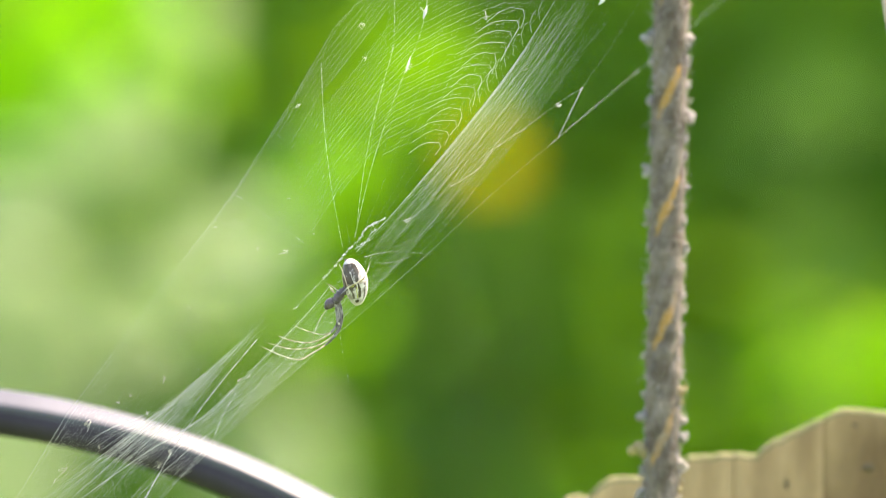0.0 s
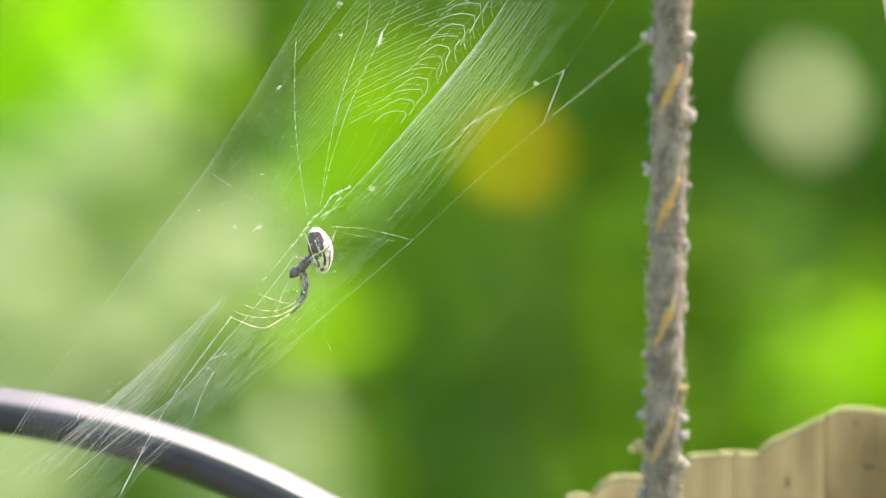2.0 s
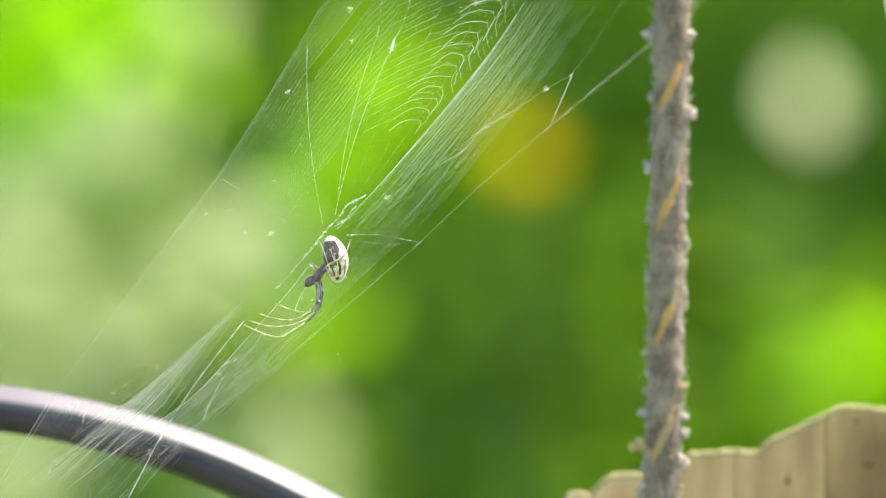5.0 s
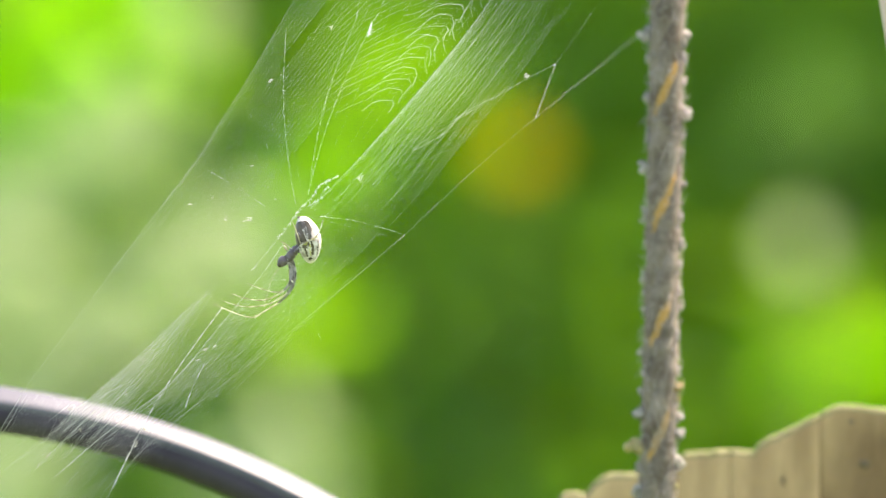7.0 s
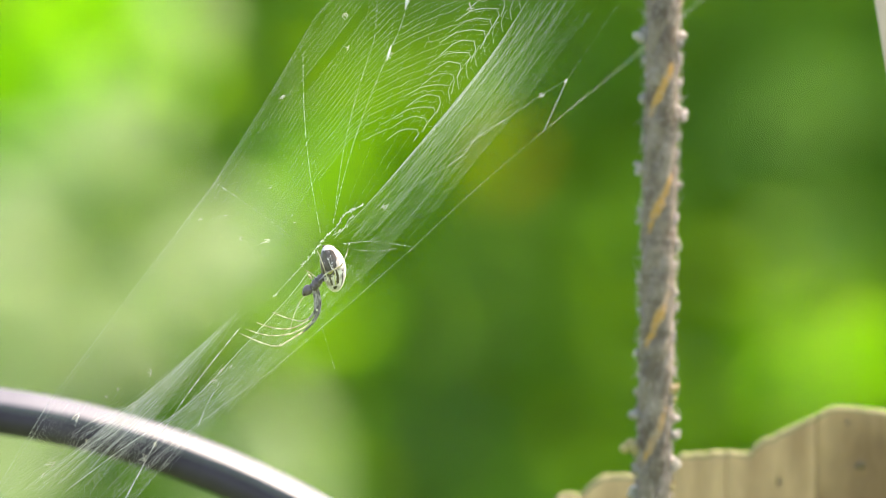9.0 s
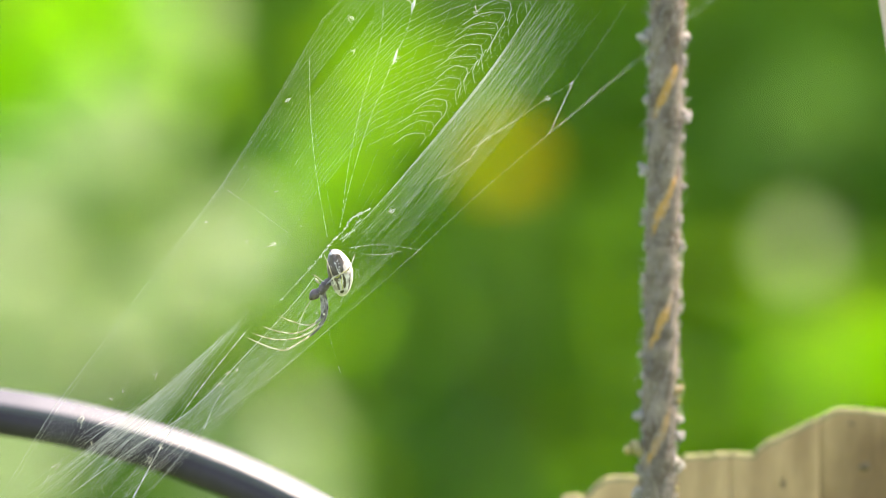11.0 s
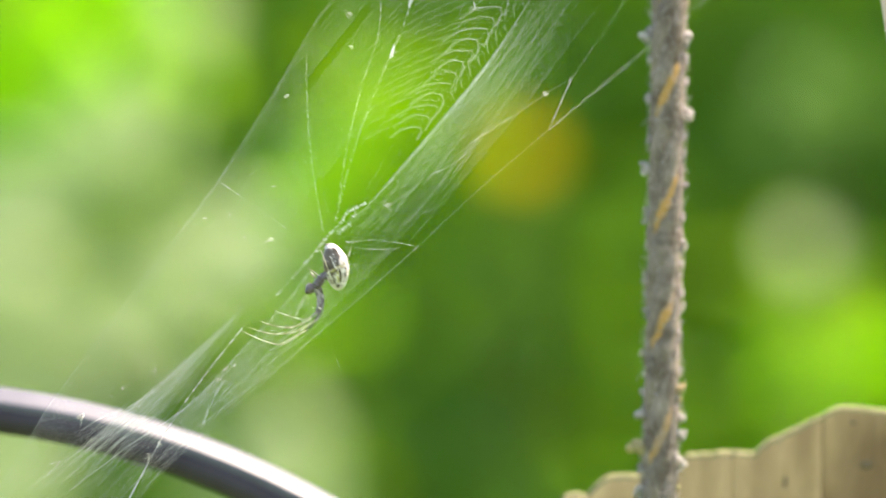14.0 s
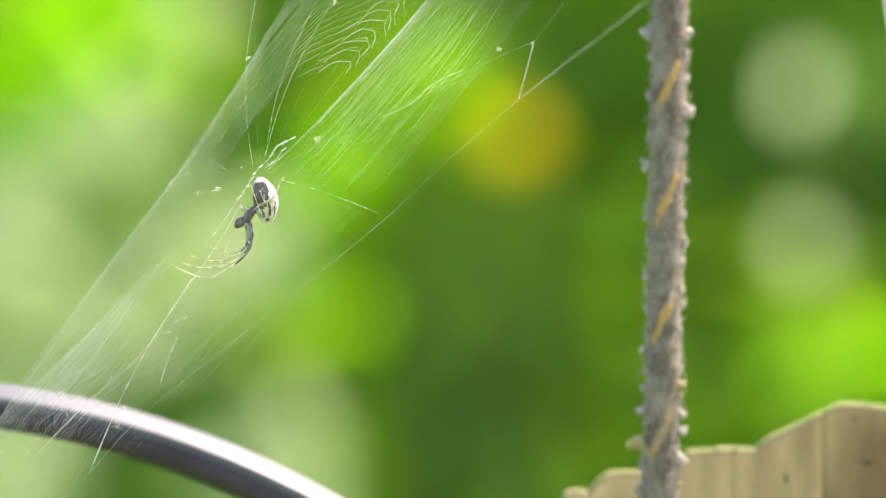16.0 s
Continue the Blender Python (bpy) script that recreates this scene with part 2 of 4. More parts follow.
def build_shrubs():
    """Four shrubs that grow into one another; each leaf belongs to the shrub of its kind."""
    rng = random.Random(11)
    data = {k: ([], []) for k in KIND}
    shapes = [leaf_shape(0.075, 0.042), leaf_shape(0.09, 0.05), leaf_shape(0.06, 0.038)]

    def put(x, y, z, kind, size=1.0):
        vs, fs = data[kind]
        lv, lf = rng.choice(shapes)
        m = (Matrix.Translation((x, y, z)) @ Euler((rng.gauss(-0.8, 0.28), rng.gauss(0.25, 0.4), rng.uniform(-0.9, 0.9)
             + (math.pi if rng.random() < 0.4 else 0))).to_matrix().to_4x4() @ Matrix.Scale(size, 4) @ Matrix.Translation((-0.038, 0, 0)))
        b = len(vs)
        vs.extend(m @ v for v in lv)
        fs.extend(tuple(b + i for i in f) for f in lf)

    def scatter(x0, x1, z0, z1, gap):
        """Evenly jittered places over a stretch of the hedge."""
        for i in range(int((x1 - x0) / gap)):
            for k in range(int((z1 - z0) / gap)):
                yield x0 + (i + rng.random()) * gap, z0 + (k + rng.random()) * gap

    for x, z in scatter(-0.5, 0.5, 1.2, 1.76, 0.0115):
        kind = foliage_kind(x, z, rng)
        if rng.random() < {"deep": 1.0, "dark": 0.9, "mid": 0.55, "pale": 0.26, "lit_lime": 0.24}[kind]:
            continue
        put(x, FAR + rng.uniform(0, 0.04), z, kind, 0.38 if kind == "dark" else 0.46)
    for _ in range(1700):
        x = rng.uniform(-2.4, 2.4)
        z = rng.uniform(0.1, 1.8 if abs(x) > 0.75 else 1.2)
        put(x, FAR + rng.uniform(0, 0.5), z, rng.choice(("lit_lime", "mid", "mid", "pale")), 1.5)
    for x, z in scatter(-0.6, 0.6, 1.15, 1.85, 0.0145):
        put(x, FAR + 3.3 + rng.uniform(0, 0.25), z, "back", 0.85)
    for x, z in scatter(-2.6, 2.6, 0.02, 3.0, 0.036):
        put(x, FAR + 3.7 + rng.uniform(0, 0.5) + 0.1 * z, z, "back", 1.9)
    for x, z in scatter(-2.6, 2.6, 0.02, 3.1, 0.07):
        put(x, FAR + 4.8 + rng.uniform(0, 0.2), z, "back", 3.6)
    names = {"lit_lime": ("lime leaved shrub, coloured bright for the sunlit spots", "lit_lime"), "mid": ("green leaved garden shrub in full leaf", "mid"),
             "dark": ("deep green shrub, sparse leaves coloured dark for the shaded spots", "dark"), "back": ("tall dense green hedge in the shade behind", "back"), "pale": ("pale silvery leaved shrub among green ones", "pale")}
    for i, kind in enumerate(KIND):
        bx = (-0.9, 0.35, 1.1, -0.3, 0.1)[i]
        s = thing("shrub", (bx, FAR + (4.1 if kind == "back" else 0.3), 0), names[kind][0], "shrub", "shrubs along the garden edge")
        t = Tubes()
        t.add(smooth_line([(0, 0, -0.05), (0.02, 0.01, 0.5), (-0.03, 0, 0.7), (0.03, 0.02, 1.1)]), [0.03 - 0.0012 * k for k in range(19)], 8)
        t.make("trunk", BARK, s)
        for k in range(6):
            a = rng.uniform(0, 6.28)
            h = 0.1 + 0.07 * k
            t = Tubes()
            t.add(smooth_line([(0, 0, h), (0.25 * math.cos(a), 0.12 * math.sin(a), h + 0.25), (0.7 * math.cos(a), 0.2 * math.sin(a), h + 0.55)]),
                  [0.012 - 0.0007 * q for q in range(13)], 6)
            t.make("limb", BARK, s)
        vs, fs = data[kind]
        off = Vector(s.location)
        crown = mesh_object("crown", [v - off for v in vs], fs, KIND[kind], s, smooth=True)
        tagged(crown, kind="stuff")


build_shrubs()


def build_sprig(gx, gy, depth, size, mat, label, count=5, seed=3, tilt=-1.0, broad=0.75):
    """A small twig of leaves that hangs before the shrubs; returned for its sway."""
    rng = random.Random(seed)
    place = at(gx, gy, depth)
    s = thing("leaf_sprig", place, label, "leaf")
    t = Tubes()
    t.add(smooth_line([(0, 0.004, 0), (0.01, 0.1, -0.35), (0, 0.2, -0.9), (0.01, 0.22, 0.0 - place.z)]), 0.0015, 5)
    t.make("twig", BARK, s)
    lv, lf = leaf_shape(size, size * broad, 0.15, 6)
    for k in range(count):
        m = Matrix.Translation((rng.uniform(-0.4, 0.4) * size * (count > 1), rng.uniform(-0.01, 0.01), rng.uniform(-0.4, 0.4) * size * (count > 1))) @ Euler(
            (tilt + rng.uniform(-0.15, 0.15), 0, rng.uniform(-0.4, 0.4))).to_matrix().to_4x4() @ Matrix.Translation((-size * 0.5, 0, 0))
        mesh_object("leaf", [m @ v for v in lv], lf, mat, s)
    return s


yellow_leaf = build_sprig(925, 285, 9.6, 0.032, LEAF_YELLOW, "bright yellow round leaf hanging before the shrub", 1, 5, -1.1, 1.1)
# two added leaves, their glints put into a whitish colour
pale_sprig_upper = build_sprig(1432, 185, 9.75, 0.036, LEAF_GLINT, "small leaf coloured whitish as a sun glint among dark foliage", 1, 6, -1.1, 1.25)
pale_sprig_lower = build_sprig(1425, 440, 9.75, 0.026, LEAF_GLINT, "small leaf coloured whitish as a sun glint beside lime foliage", 1, 7, -1.1, 1.1)
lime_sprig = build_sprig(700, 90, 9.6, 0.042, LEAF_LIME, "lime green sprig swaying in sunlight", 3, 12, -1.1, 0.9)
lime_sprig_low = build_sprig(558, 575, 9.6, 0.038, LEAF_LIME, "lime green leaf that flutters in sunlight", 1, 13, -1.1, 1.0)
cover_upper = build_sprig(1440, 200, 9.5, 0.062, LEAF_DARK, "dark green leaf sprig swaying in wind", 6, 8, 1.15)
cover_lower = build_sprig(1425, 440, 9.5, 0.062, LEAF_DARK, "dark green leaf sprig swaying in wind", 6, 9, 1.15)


# ---- wooden board with a split, stepped top ----
def build_board():
    depth = 0.15
    base = at(1300, 800, depth)
    board = thing("wooden_board", (base.x, depth, 0), "weathered tan wooden board with a stepped, split top edge", "board")
    # the top's outline, and the splits between the strips
    tops = [(996, 888), (1003, 878), (1022, 875), (1042, 879), (1046, 874), (1062, 856), (1080, 846), (1150, 841), (1200, 838), (1203, 820), (1225, 806), (1290, 803), (1342, 803), (1350, 792), (1368, 780), (1420, 756), (1470, 731),
            (1492, 723), (1530, 722), (1580, 730), (1660, 736)]
    strips = [(996, 1046), (1046, 1203), (1203, 1298), (1298, 1457), (1457, 1660)]
    rng = random.Random(4)
    for x0, x1 in strips:
        thick = 0.006 + rng.uniform(-0.0006, 0.0006)
        n, rows = 36, 14
        bm = bmesh.new()
        front, back = [], []
        for i in range(n + 1):
            f = i / n
            gx = x0 + 0.2 + (x1 - x0 - 0.4) * f
            top = at(gx, float(np.interp(gx, [q[0] for q in tops], [q[1] for q in tops])), depth)
            x = top.x - base.x
            z1 = top.z + 0.0002 * noise.noise((x * 900, 3.1, 0)) + 0.0002 * noise.noise((x * 300, 1.7, 0))
            edge = 0.00015 if i in (0, n) else 0.0
            zs = [0.0 if r == 0 else z1 - 0.0008 - 0.06 * (1 - r / (rows - 1)) ** 2 for r in range(rows)] + [z1]
            front.append([bm.verts.new((x, edge + 0.0003 * noise.noise((x * 400, z * 30, 0)) + (0 if z < z1 else 0.00028), z)) for z in zs])
            back.append([bm.verts.new((x, thick, z)) for z in zs])
        for i in range(n):
            for r in range(rows):
                bm.faces.new((front[i][r], front[i + 1][r], front[i + 1][r + 1], front[i][r + 1])).material_index = int(r == rows - 1)
                bm.faces.new((back[i + 1][r], back[i][r], back[i][r + 1], back[i + 1][r + 1]))
            bm.faces.new((front[i][rows], front[i + 1][rows], back[i + 1][rows], back[i][rows])).material_index = 1
            bm.faces.new((front[i + 1][0], front[i][0], back[i][0], back[i + 1][0]))
        for r in range(rows):
            bm.faces.new((front[0][r + 1], back[0][r + 1], back[0][r], front[0][r]))
            bm.faces.new((front[n][r], back[n][r], back[n][r + 1], front[n][r + 1]))
        part("wood_strip", bm, (WOOD_BROWN if x0 > 1400 else WOOD, WOOD_CUT), board, "browner strip" if x0 > 1400 else "")
    # dark knots in the wood
    for gx, gy, w, h in ((1536, 828, 15, 9), (1512, 752, 9, 5), (1392, 858, 5, 16)):
        bm = bmesh.new()
        m = Matrix.Translation(at(gx, gy, depth) - Vector(board.location) + Vector((0, 0.0004, 0))) @ Matrix.Diagonal((w * UNIT, 0.0006, h * UNIT, 1))
        ico = bmesh.ops.create_icosphere(bm, subdivisions=3, radius=1.0, matrix=m)
        for v in ico["verts"]:
            v.co += Vector((1, 0.2, 1)) * 0.0003 * noise.noise(v.co * 1500)
        part("knot", bm, BARK, board, "dark wood knot")


build_board()


def build_cane():
    depth = 0.08
    top, low = at(1537, -330, depth), at(1614, 150, depth)
    d = (low - top) / (top.z - low.z)
    foot = top + d * top.z
    cane = thing("cane_stake", foot, "pale dry cane stake leaning in the ground", "stake")
    t = Tubes()
    n = 24
    t.add([Vector((0, 0, 0)) + (top - foot) * (i / n) for i in range(n + 1)], [0.0022 + (0.0003 if i % 6 == 3 else 0) for i in range(n + 1)], 12)
    t.make("cane", STAKE, cane)


build_cane()


# ---- wire hoop of a plant support ----
def build_hoop():
    depth = 0.15
    cx, cy = -196, 2289
    centre = at(cx, cy, depth)
    k = UNIT * (depth + 2.5) / 2.5
    foot = Vector((centre.x, depth, 0))
    hoop = thing("plant_hoop", foot, "glossy dark grey metal plant hoop standing in the lawn", "plant support")

    def arch(radius, dy, drop_x, drop_z):
        pts = [Vector((drop_x - radius, dy, -0.02)), Vector((drop_x - radius, dy, centre.z * 0.5))]
        pts += [Vector((math.cos(math.pi - math.pi * i / 72) * radius + drop_x, dy, centre.z + drop_z + math.sin(math.pi * i / 72) * radius)) for i in range(73)]
        return pts + [Vector((drop_x + radius, dy, centre.z * 0.5)), Vector((drop_x + radius, dy, -0.02))]

    # the upper bar: a sunlit bevel that leans towards the viewer over a steep front; depth and height of its section
    section = [(30, 22), (24, 31), (12, 35.5), (2, 36), (-3, 34), (-22, 22.5), (-38, 12.5), (-41.5, 9.5), (-42, 6), (-38, -6), (-30, -20), (0, -30), (24, -12)]
    line = arch(1576 * k, 0.0, 0, 0)
    verts, faces, n = [], [], len(section)
    for i, p in enumerate(line):
        d = (line[min(i + 1, len(line) - 1)] - line[max(i - 1, 0)]).normalized()
        out = Vector((-d.z, 0, d.x))
        verts += [p + out * h * k + Vector((0, q * k, 0)) for q, h in section]
        if i:
            faces += [(i * n - n + a, i * n - n + (a + 1) % n, i * n + (a + 1) % n, i * n + a) for a in range(n)]
    mesh_object("upper_wire", verts, faces, PAINT_SUNLIT, hoop, "grey upper bar, coloured lighter as sunlit")
    # the lower wire's darker colour stands for the shade under the bar
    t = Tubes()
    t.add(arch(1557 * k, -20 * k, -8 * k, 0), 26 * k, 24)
    t.make("lower_wire", PAINT_SHADED, hoop, "grey lower wire, coloured darker as shaded")


build_hoop()


# ---- twisted rope ----
def build_rope():
    depth = 0.105
    top, low = at(1188, 0, depth), at(1170, 882, depth)
    k = UNIT * (depth + 2.5) / 2.5
    d = (top - low) / (top.z - low.z)
    foot = top - d * top.z
    rope = thing("twisted_rope", foot, "weathered grey twisted rope with orange tracer and frayed fluff", "rope")
    lead, zmax = 410 * k, 1.75
    d0 = Vector((d.x, d.y, 1.0))
    z_patch = at(0, 162, depth).z
    for s, (mat, r, off) in enumerate(((ROPE_TAN, 19.5, 13), (ROPE_GREY, 19.5, 13), (ROPE_TAN, 19.5, 13), (ROPE_GREY, 19.5, 13), (ROPE_ORANGE, 14, 12.8), (ROPE_ORANGE, 14, 12.8))):
        pts, rad = [], []
        n = 3400
        for i in range(n + 1):
            z = zmax * i / n
            if z < 1.35 and i % 3:
                continue
            a = 2 * math.pi * ((z - z_patch) / lead) - math.pi / 2 + (s * math.pi / 2 + math.pi / 4 if s < 4 else math.pi * s)
            wob = 1 + 0.10 * noise.noise((z * 500, s * 7.0, 0)) + 0.06 * noise.noise((z * 1900, s * 3.0, 5))
            dip = 4.6 * math.cos(4 * math.pi * (z - z_patch) / lead) if s > 3 else 0.0   # the tracer comes to the surface twice a turn
            pts.append(d0 * z + Vector((math.cos(a), math.sin(a), 0)) * (off + dip) * k * wob)
            rad.append(r * k * (1 + 0.10 * noise.noise((z * 700, s * 5.0, 9))))
        t = Tubes()
        t.add(pts, rad, 10)
        t.make("strand" if s < 4 else "tracer_yarn", mat, rope, {ROPE_TAN: "tan grey strand", ROPE_GREY: "grey strand", ROPE_ORANGE: "orange tracer yarn"}[mat])
    # fine frayed fibres all along the strands
    rng = random.Random(31)
    t = Tubes()
    for _ in range(5200):
        z = rng.uniform(1.42, 1.58)
        a = rng.uniform(0, 2 * math.pi)
        out = Vector((math.cos(a), math.sin(a), 0))
        p = d0 * z + out * 28 * k
        tip = p + (out * rng.uniform(0.2, 1.0) + Vector((rng.gauss(0, 0.5), rng.gauss(0, 0.5), rng.gauss(0, 1.2)))) * rng.uniform(4, 13) * k
        t.add([p, (p + tip) * 0.5 + out * 2 * k, tip], [0.7 * k, 0.6 * k, 0.25 * k], 3, cap=False)
    tagged(t.make("frayed_fibre", FLUFF, rope, "fine pale frayed fibres"), kind="stuff")
    # fluff that stands off the strands: side, grid height, reach, kind
    tufts = [(-1, 66, 20, 0), (-1, 108, 10, 0), (-1, 178, 12, 0), (-1, 245, 7, 0), (-1, 300, 16, 0), (-1, 384, 12, 0), (-1, 440, 6, 0), (-1, 500, 11, 0),
             (-1, 520, 9, 0), (-1, 556, 8, 0), (-1, 628, 12, 0), (-1, 668, 7, 0), (-1, 700, 11, 0), (-1, 738, 17, 0), (-1, 797, 26, 1), (-1, 836, 12, 0), (-1, 874, 16, 0),
             (1, 10, 8, 1), (1, 72, 14, 0), (1, 110, 8, 0), (1, 150, 9, 0), (1, 204, 16, 0), (1, 245, 9, 0), (1, 275, 7, 0), (1, 332, 12, 0), (1, 385, 7, 0), (1, 438, 12, 0), (1, 470, 7, 0),
             (1, 520, 9, 0), (1, 548, 11, 0), (1, 600, 6, 0), (1, 660, 9, 0), (1, 690, 13, 1), (1, 712, 9, 1), (1, 742, 14, 0), (1, 775, 15, 0), (1, 828, 16, 0), (1, 868, 8, 1)]
    rng = random.Random(9)
    for side, gy, reach, kind in tufts:
        reach *= 1.1
        c = at(1188 - 18 * gy / 882 + side * 29, gy, depth) - foot
        bm = bmesh.new()
        for q in range(5):
            f = q / 4
            r = (0.3 + 0.2 * rng.random()) * (1.2 - 0.5 * f) * max(reach, 10) * k
            m = Matrix.Translation(c + Vector((side * f * (reach - 4) * k, rng.uniform(-6, 2) * k, rng.gauss(0, 2.2 if kind else 4.5) * k)))
            ico = bmesh.ops.create_icosphere(bm, subdivisions=2, radius=r, matrix=m)
            for v in ico["verts"]:
                v.co += (0.2 if kind else 0.35) * r * noise.noise_vector(v.co * 2600 + Vector((q, gy, 0)))
        for q in range(18):
            a = rng.uniform(-1.4, 1.4)
            tip = c + Vector((side * math.cos(a), rng.uniform(-0.6, 0.6), math.sin(a))) * reach * k * rng.uniform(0.7, 1.25)
            w = 0.7 * k
            vs = [bm.verts.new(c + o) for o in (Vector((0, w, w)), Vector((0, -w, w)), Vector((0, 0, -w)))] + [bm.verts.new(tip)]
            for tri in ((0, 1, 3), (1, 2, 3), (2, 0, 3)):
                bm.faces.new([vs[i] for i in tri])
        part("fluff_tuft", bm, FLUFF_YELLOW if kind else FLUFF, rope, "yellowed frayed fluff" if kind else "pale frayed fluff")


build_rope()


# ---- orb web ----
# The web's plane runs steeply into the distance. a: along its long image axis, b: across it; b also gives the depth.
HUB = (543, 386)
FRAME_AB = [(-880, -178), (-527, -214), (-250, -214), (-37, -212), (150, -228), (307, -246), (560, -220), (700, -150), (820, -70), (885, 20), (845, 100), (600, 146),
            (385, 150), (240, 150), (81, 142), (-191, 96), (-400, 60), (-600, 30), (-980, -70)]
DEEP = 1.8   # depth per unit of b


def web_ab(a, b, lift=0.0):
    gx, gy = HUB[0] + 0.6 * a + 0.8 * b, HUB[1] - 0.8 * a + 0.6 * b
    return at(gx, gy, (b * DEEP + lift) * UNIT)


def frame_reach(theta):
    """Where the ray at theta, in the web's own plane, meets the frame threads."""
    k = 4.2
    dx, dy = math.cos(theta), math.sin(theta)
    best = None
    n = len(FRAME_AB)
    for i in range(n):
        (x0, y0), (x1, y1) = FRAME_AB[i], FRAME_AB[(i + 1) % n]
        y0, y1 = y0 * k, y1 * k
        ex, ey = x1 - x0, y1 - y0
        den = dx * ey - dy * ex
        if abs(den) < 1e-9:
            continue
        r = (x0 * ey - y0 * ex) / den
        s = (x0 * dy - y0 * dx) / den
        if r > 0 and -1e-6 <= s <= 1 + 1e-6 and (best is None or r < best):
            best = r
    return best * dx, best * dy / k


SECTORS = ((-170, 0.24), (-120, 0.27), (-70, 0.3), (-20, 0.34), (30, 0.4), (80, 0.47), (9999, 0.56))   # the far side of the web billows more freely


def give(rho, loss=0.57):
    """How far a ring goes with the hub in the wind."""
    return 1 - loss * rho * rho


def sector(b):
    return next(q for q, (edge, loss) in enumerate(SECTORS) if b < edge)


def build_web():
    rng = random.Random(21)
    hub = at(*HUB)
    web = thing("orb_web", hub, "fine white orb web slanting between rope and metal hoop, billowing", "spider web")
    n_rad = 38
    angles = [2 * math.pi * (i + rng.uniform(-0.22, 0.22)) / n_rad for i in range(n_rad)]
    ends = [frame_reach(a) for a in angles]
    moving = []
    step = 0.025
    rhos = [0.03, 0.06, 0.09, 0.125, 0.16, 0.195, 0.23, 0.26] + [0.29 + step * i for i in range(28)]
    first = 8   # the capture spiral begins here; within, turns are left on the near side only
    wob = [[rng.gauss(0, 0.0018 if ends[k][1] < 10 else 0.004) for k in range(n_rad)] for _ in rhos]

    def node(i, k, extra=0.0):
        rho = rhos[i] + (step * k / n_rad if i >= first else 0) + wob[i][k % n_rad] + extra
        e = ends[k % n_rad]
        return web_ab(e[0] * rho, e[1] * rho) - hub

    for i, rho in enumerate(rhos):
        sets = [Tubes() for _ in SECTORS]
        for k in range(n_rad):
            a, b = ends[k]
            t = sets[sector(b)]
            near, ridge, low_left = b > 15, a > 500 and -50 < b < 125, a < 0 and b < -70
            band = a < -250 and -70 <= b < 40
            skip = 0.02 if b < -40 else 0.08
            if i < first:
                skip = 0.25 if b > 60 and i > 3 else 1.0
            elif b < 30 and i < first + 4:
                skip = 0.75 - 0.17 * (i - first)
            elif near and rho > 0.86:
                skip = 0.8
            elif near and i % 4 != 1:
                skip = 0.2
            if rng.random() < skip:
                continue
            p, q = node(i, k), node(i, k + 1) if k + 1 < n_rad else node(i, 0, step if i >= first else 0)
            mid = (p + q) * 0.5 * (1 - rng.uniform(0.0, 0.006) / max(rho, 0.1))
            if ridge:
                r = rng.uniform(0.03, 0.07)
            elif near:
                far_up = a > 330
                r = rng.uniform(0.08, 0.15) if i % 4 == 1 and far_up else rng.uniform(0.03, 0.07)
            elif band:
                r = rng.uniform(0.04, 0.09)
            elif low_left and a < -230 and rho < 0.58:
                r = rng.uniform(0.04, 0.09)
            elif low_left:
                r = rng.uniform(0.07, 0.12)
            else:
                r = rng.uniform(0.14, 0.2)
            t.add([p, mid, q], r * UNIT * (0.85 if b < -60 else 1.0), 3, cap=False)
            if i >= first and b < 60:
                for f in (0.5,):
                    p2, q2 = node(i, k, step * f), node(i, k + 1, step * f) if k + 1 < n_rad else node(i, 0, step * (1 + f))
                    t.add([p2, q2], rng.uniform(0.02, 0.05) * UNIT, 3, cap=False)
            if rng.random() < 0.03:
                d = (q - p).normalized()
                t.add([mid - d * 2 * UNIT, mid, mid + d * 2 * UNIT], [0.2 * UNIT, rng.uniform(0.5, 0.9) * UNIT, 0.2 * UNIT], 5)
        nxt = rhos[i + 1] if i + 1 < len(rhos) else 1.0
        for k in range(n_rad):
            e = ends[k]
            if i < first and k % 3:
                continue
            t = sets[sector(e[1])]
            p, q = web_ab(e[0] * rho, e[1] * rho) - hub, web_ab(e[0] * nxt, e[1] * nxt) - hub
            t.add([p, q], (0.11 if (e[1] > 20 or e[0] < -400) and k % 3 == 0 and i >= first else 0.045) * UNIT, 3, cap=False)
        for t, (edge, loss) in zip(sets, SECTORS):
            if t.v:
                moving.append((tagged(t.make("web_ring", SILK, web), kind="stuff"), give((rho + nxt) / 2, loss), 3.8 if loss < 0.28 else 3.0 if loss < 0.32 else 2.0 if loss < 0.38 else 1.0))
    # frame threads between the radii's ends
    t = Tubes()
    t.add([web_ab(a, b) - hub for a, b in FRAME_AB if b < -100], [(0.23 if a > 100 else 0.33) * UNIT for a, b in FRAME_AB if b < -100], 4)
    t.add([web_ab(a + 6, b + 4 + 2.5 * math.sin(a * 0.02)) - hub for a, b in FRAME_AB if b < -100], 0.14 * UNIT, 4)
    moving.append((t.make("frame_thread", SILK, web), give(1.0, 0.24), 3.8))
    return web, moving


orb_web, web_parts = build_web()


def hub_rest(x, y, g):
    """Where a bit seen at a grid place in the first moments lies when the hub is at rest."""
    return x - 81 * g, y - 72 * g


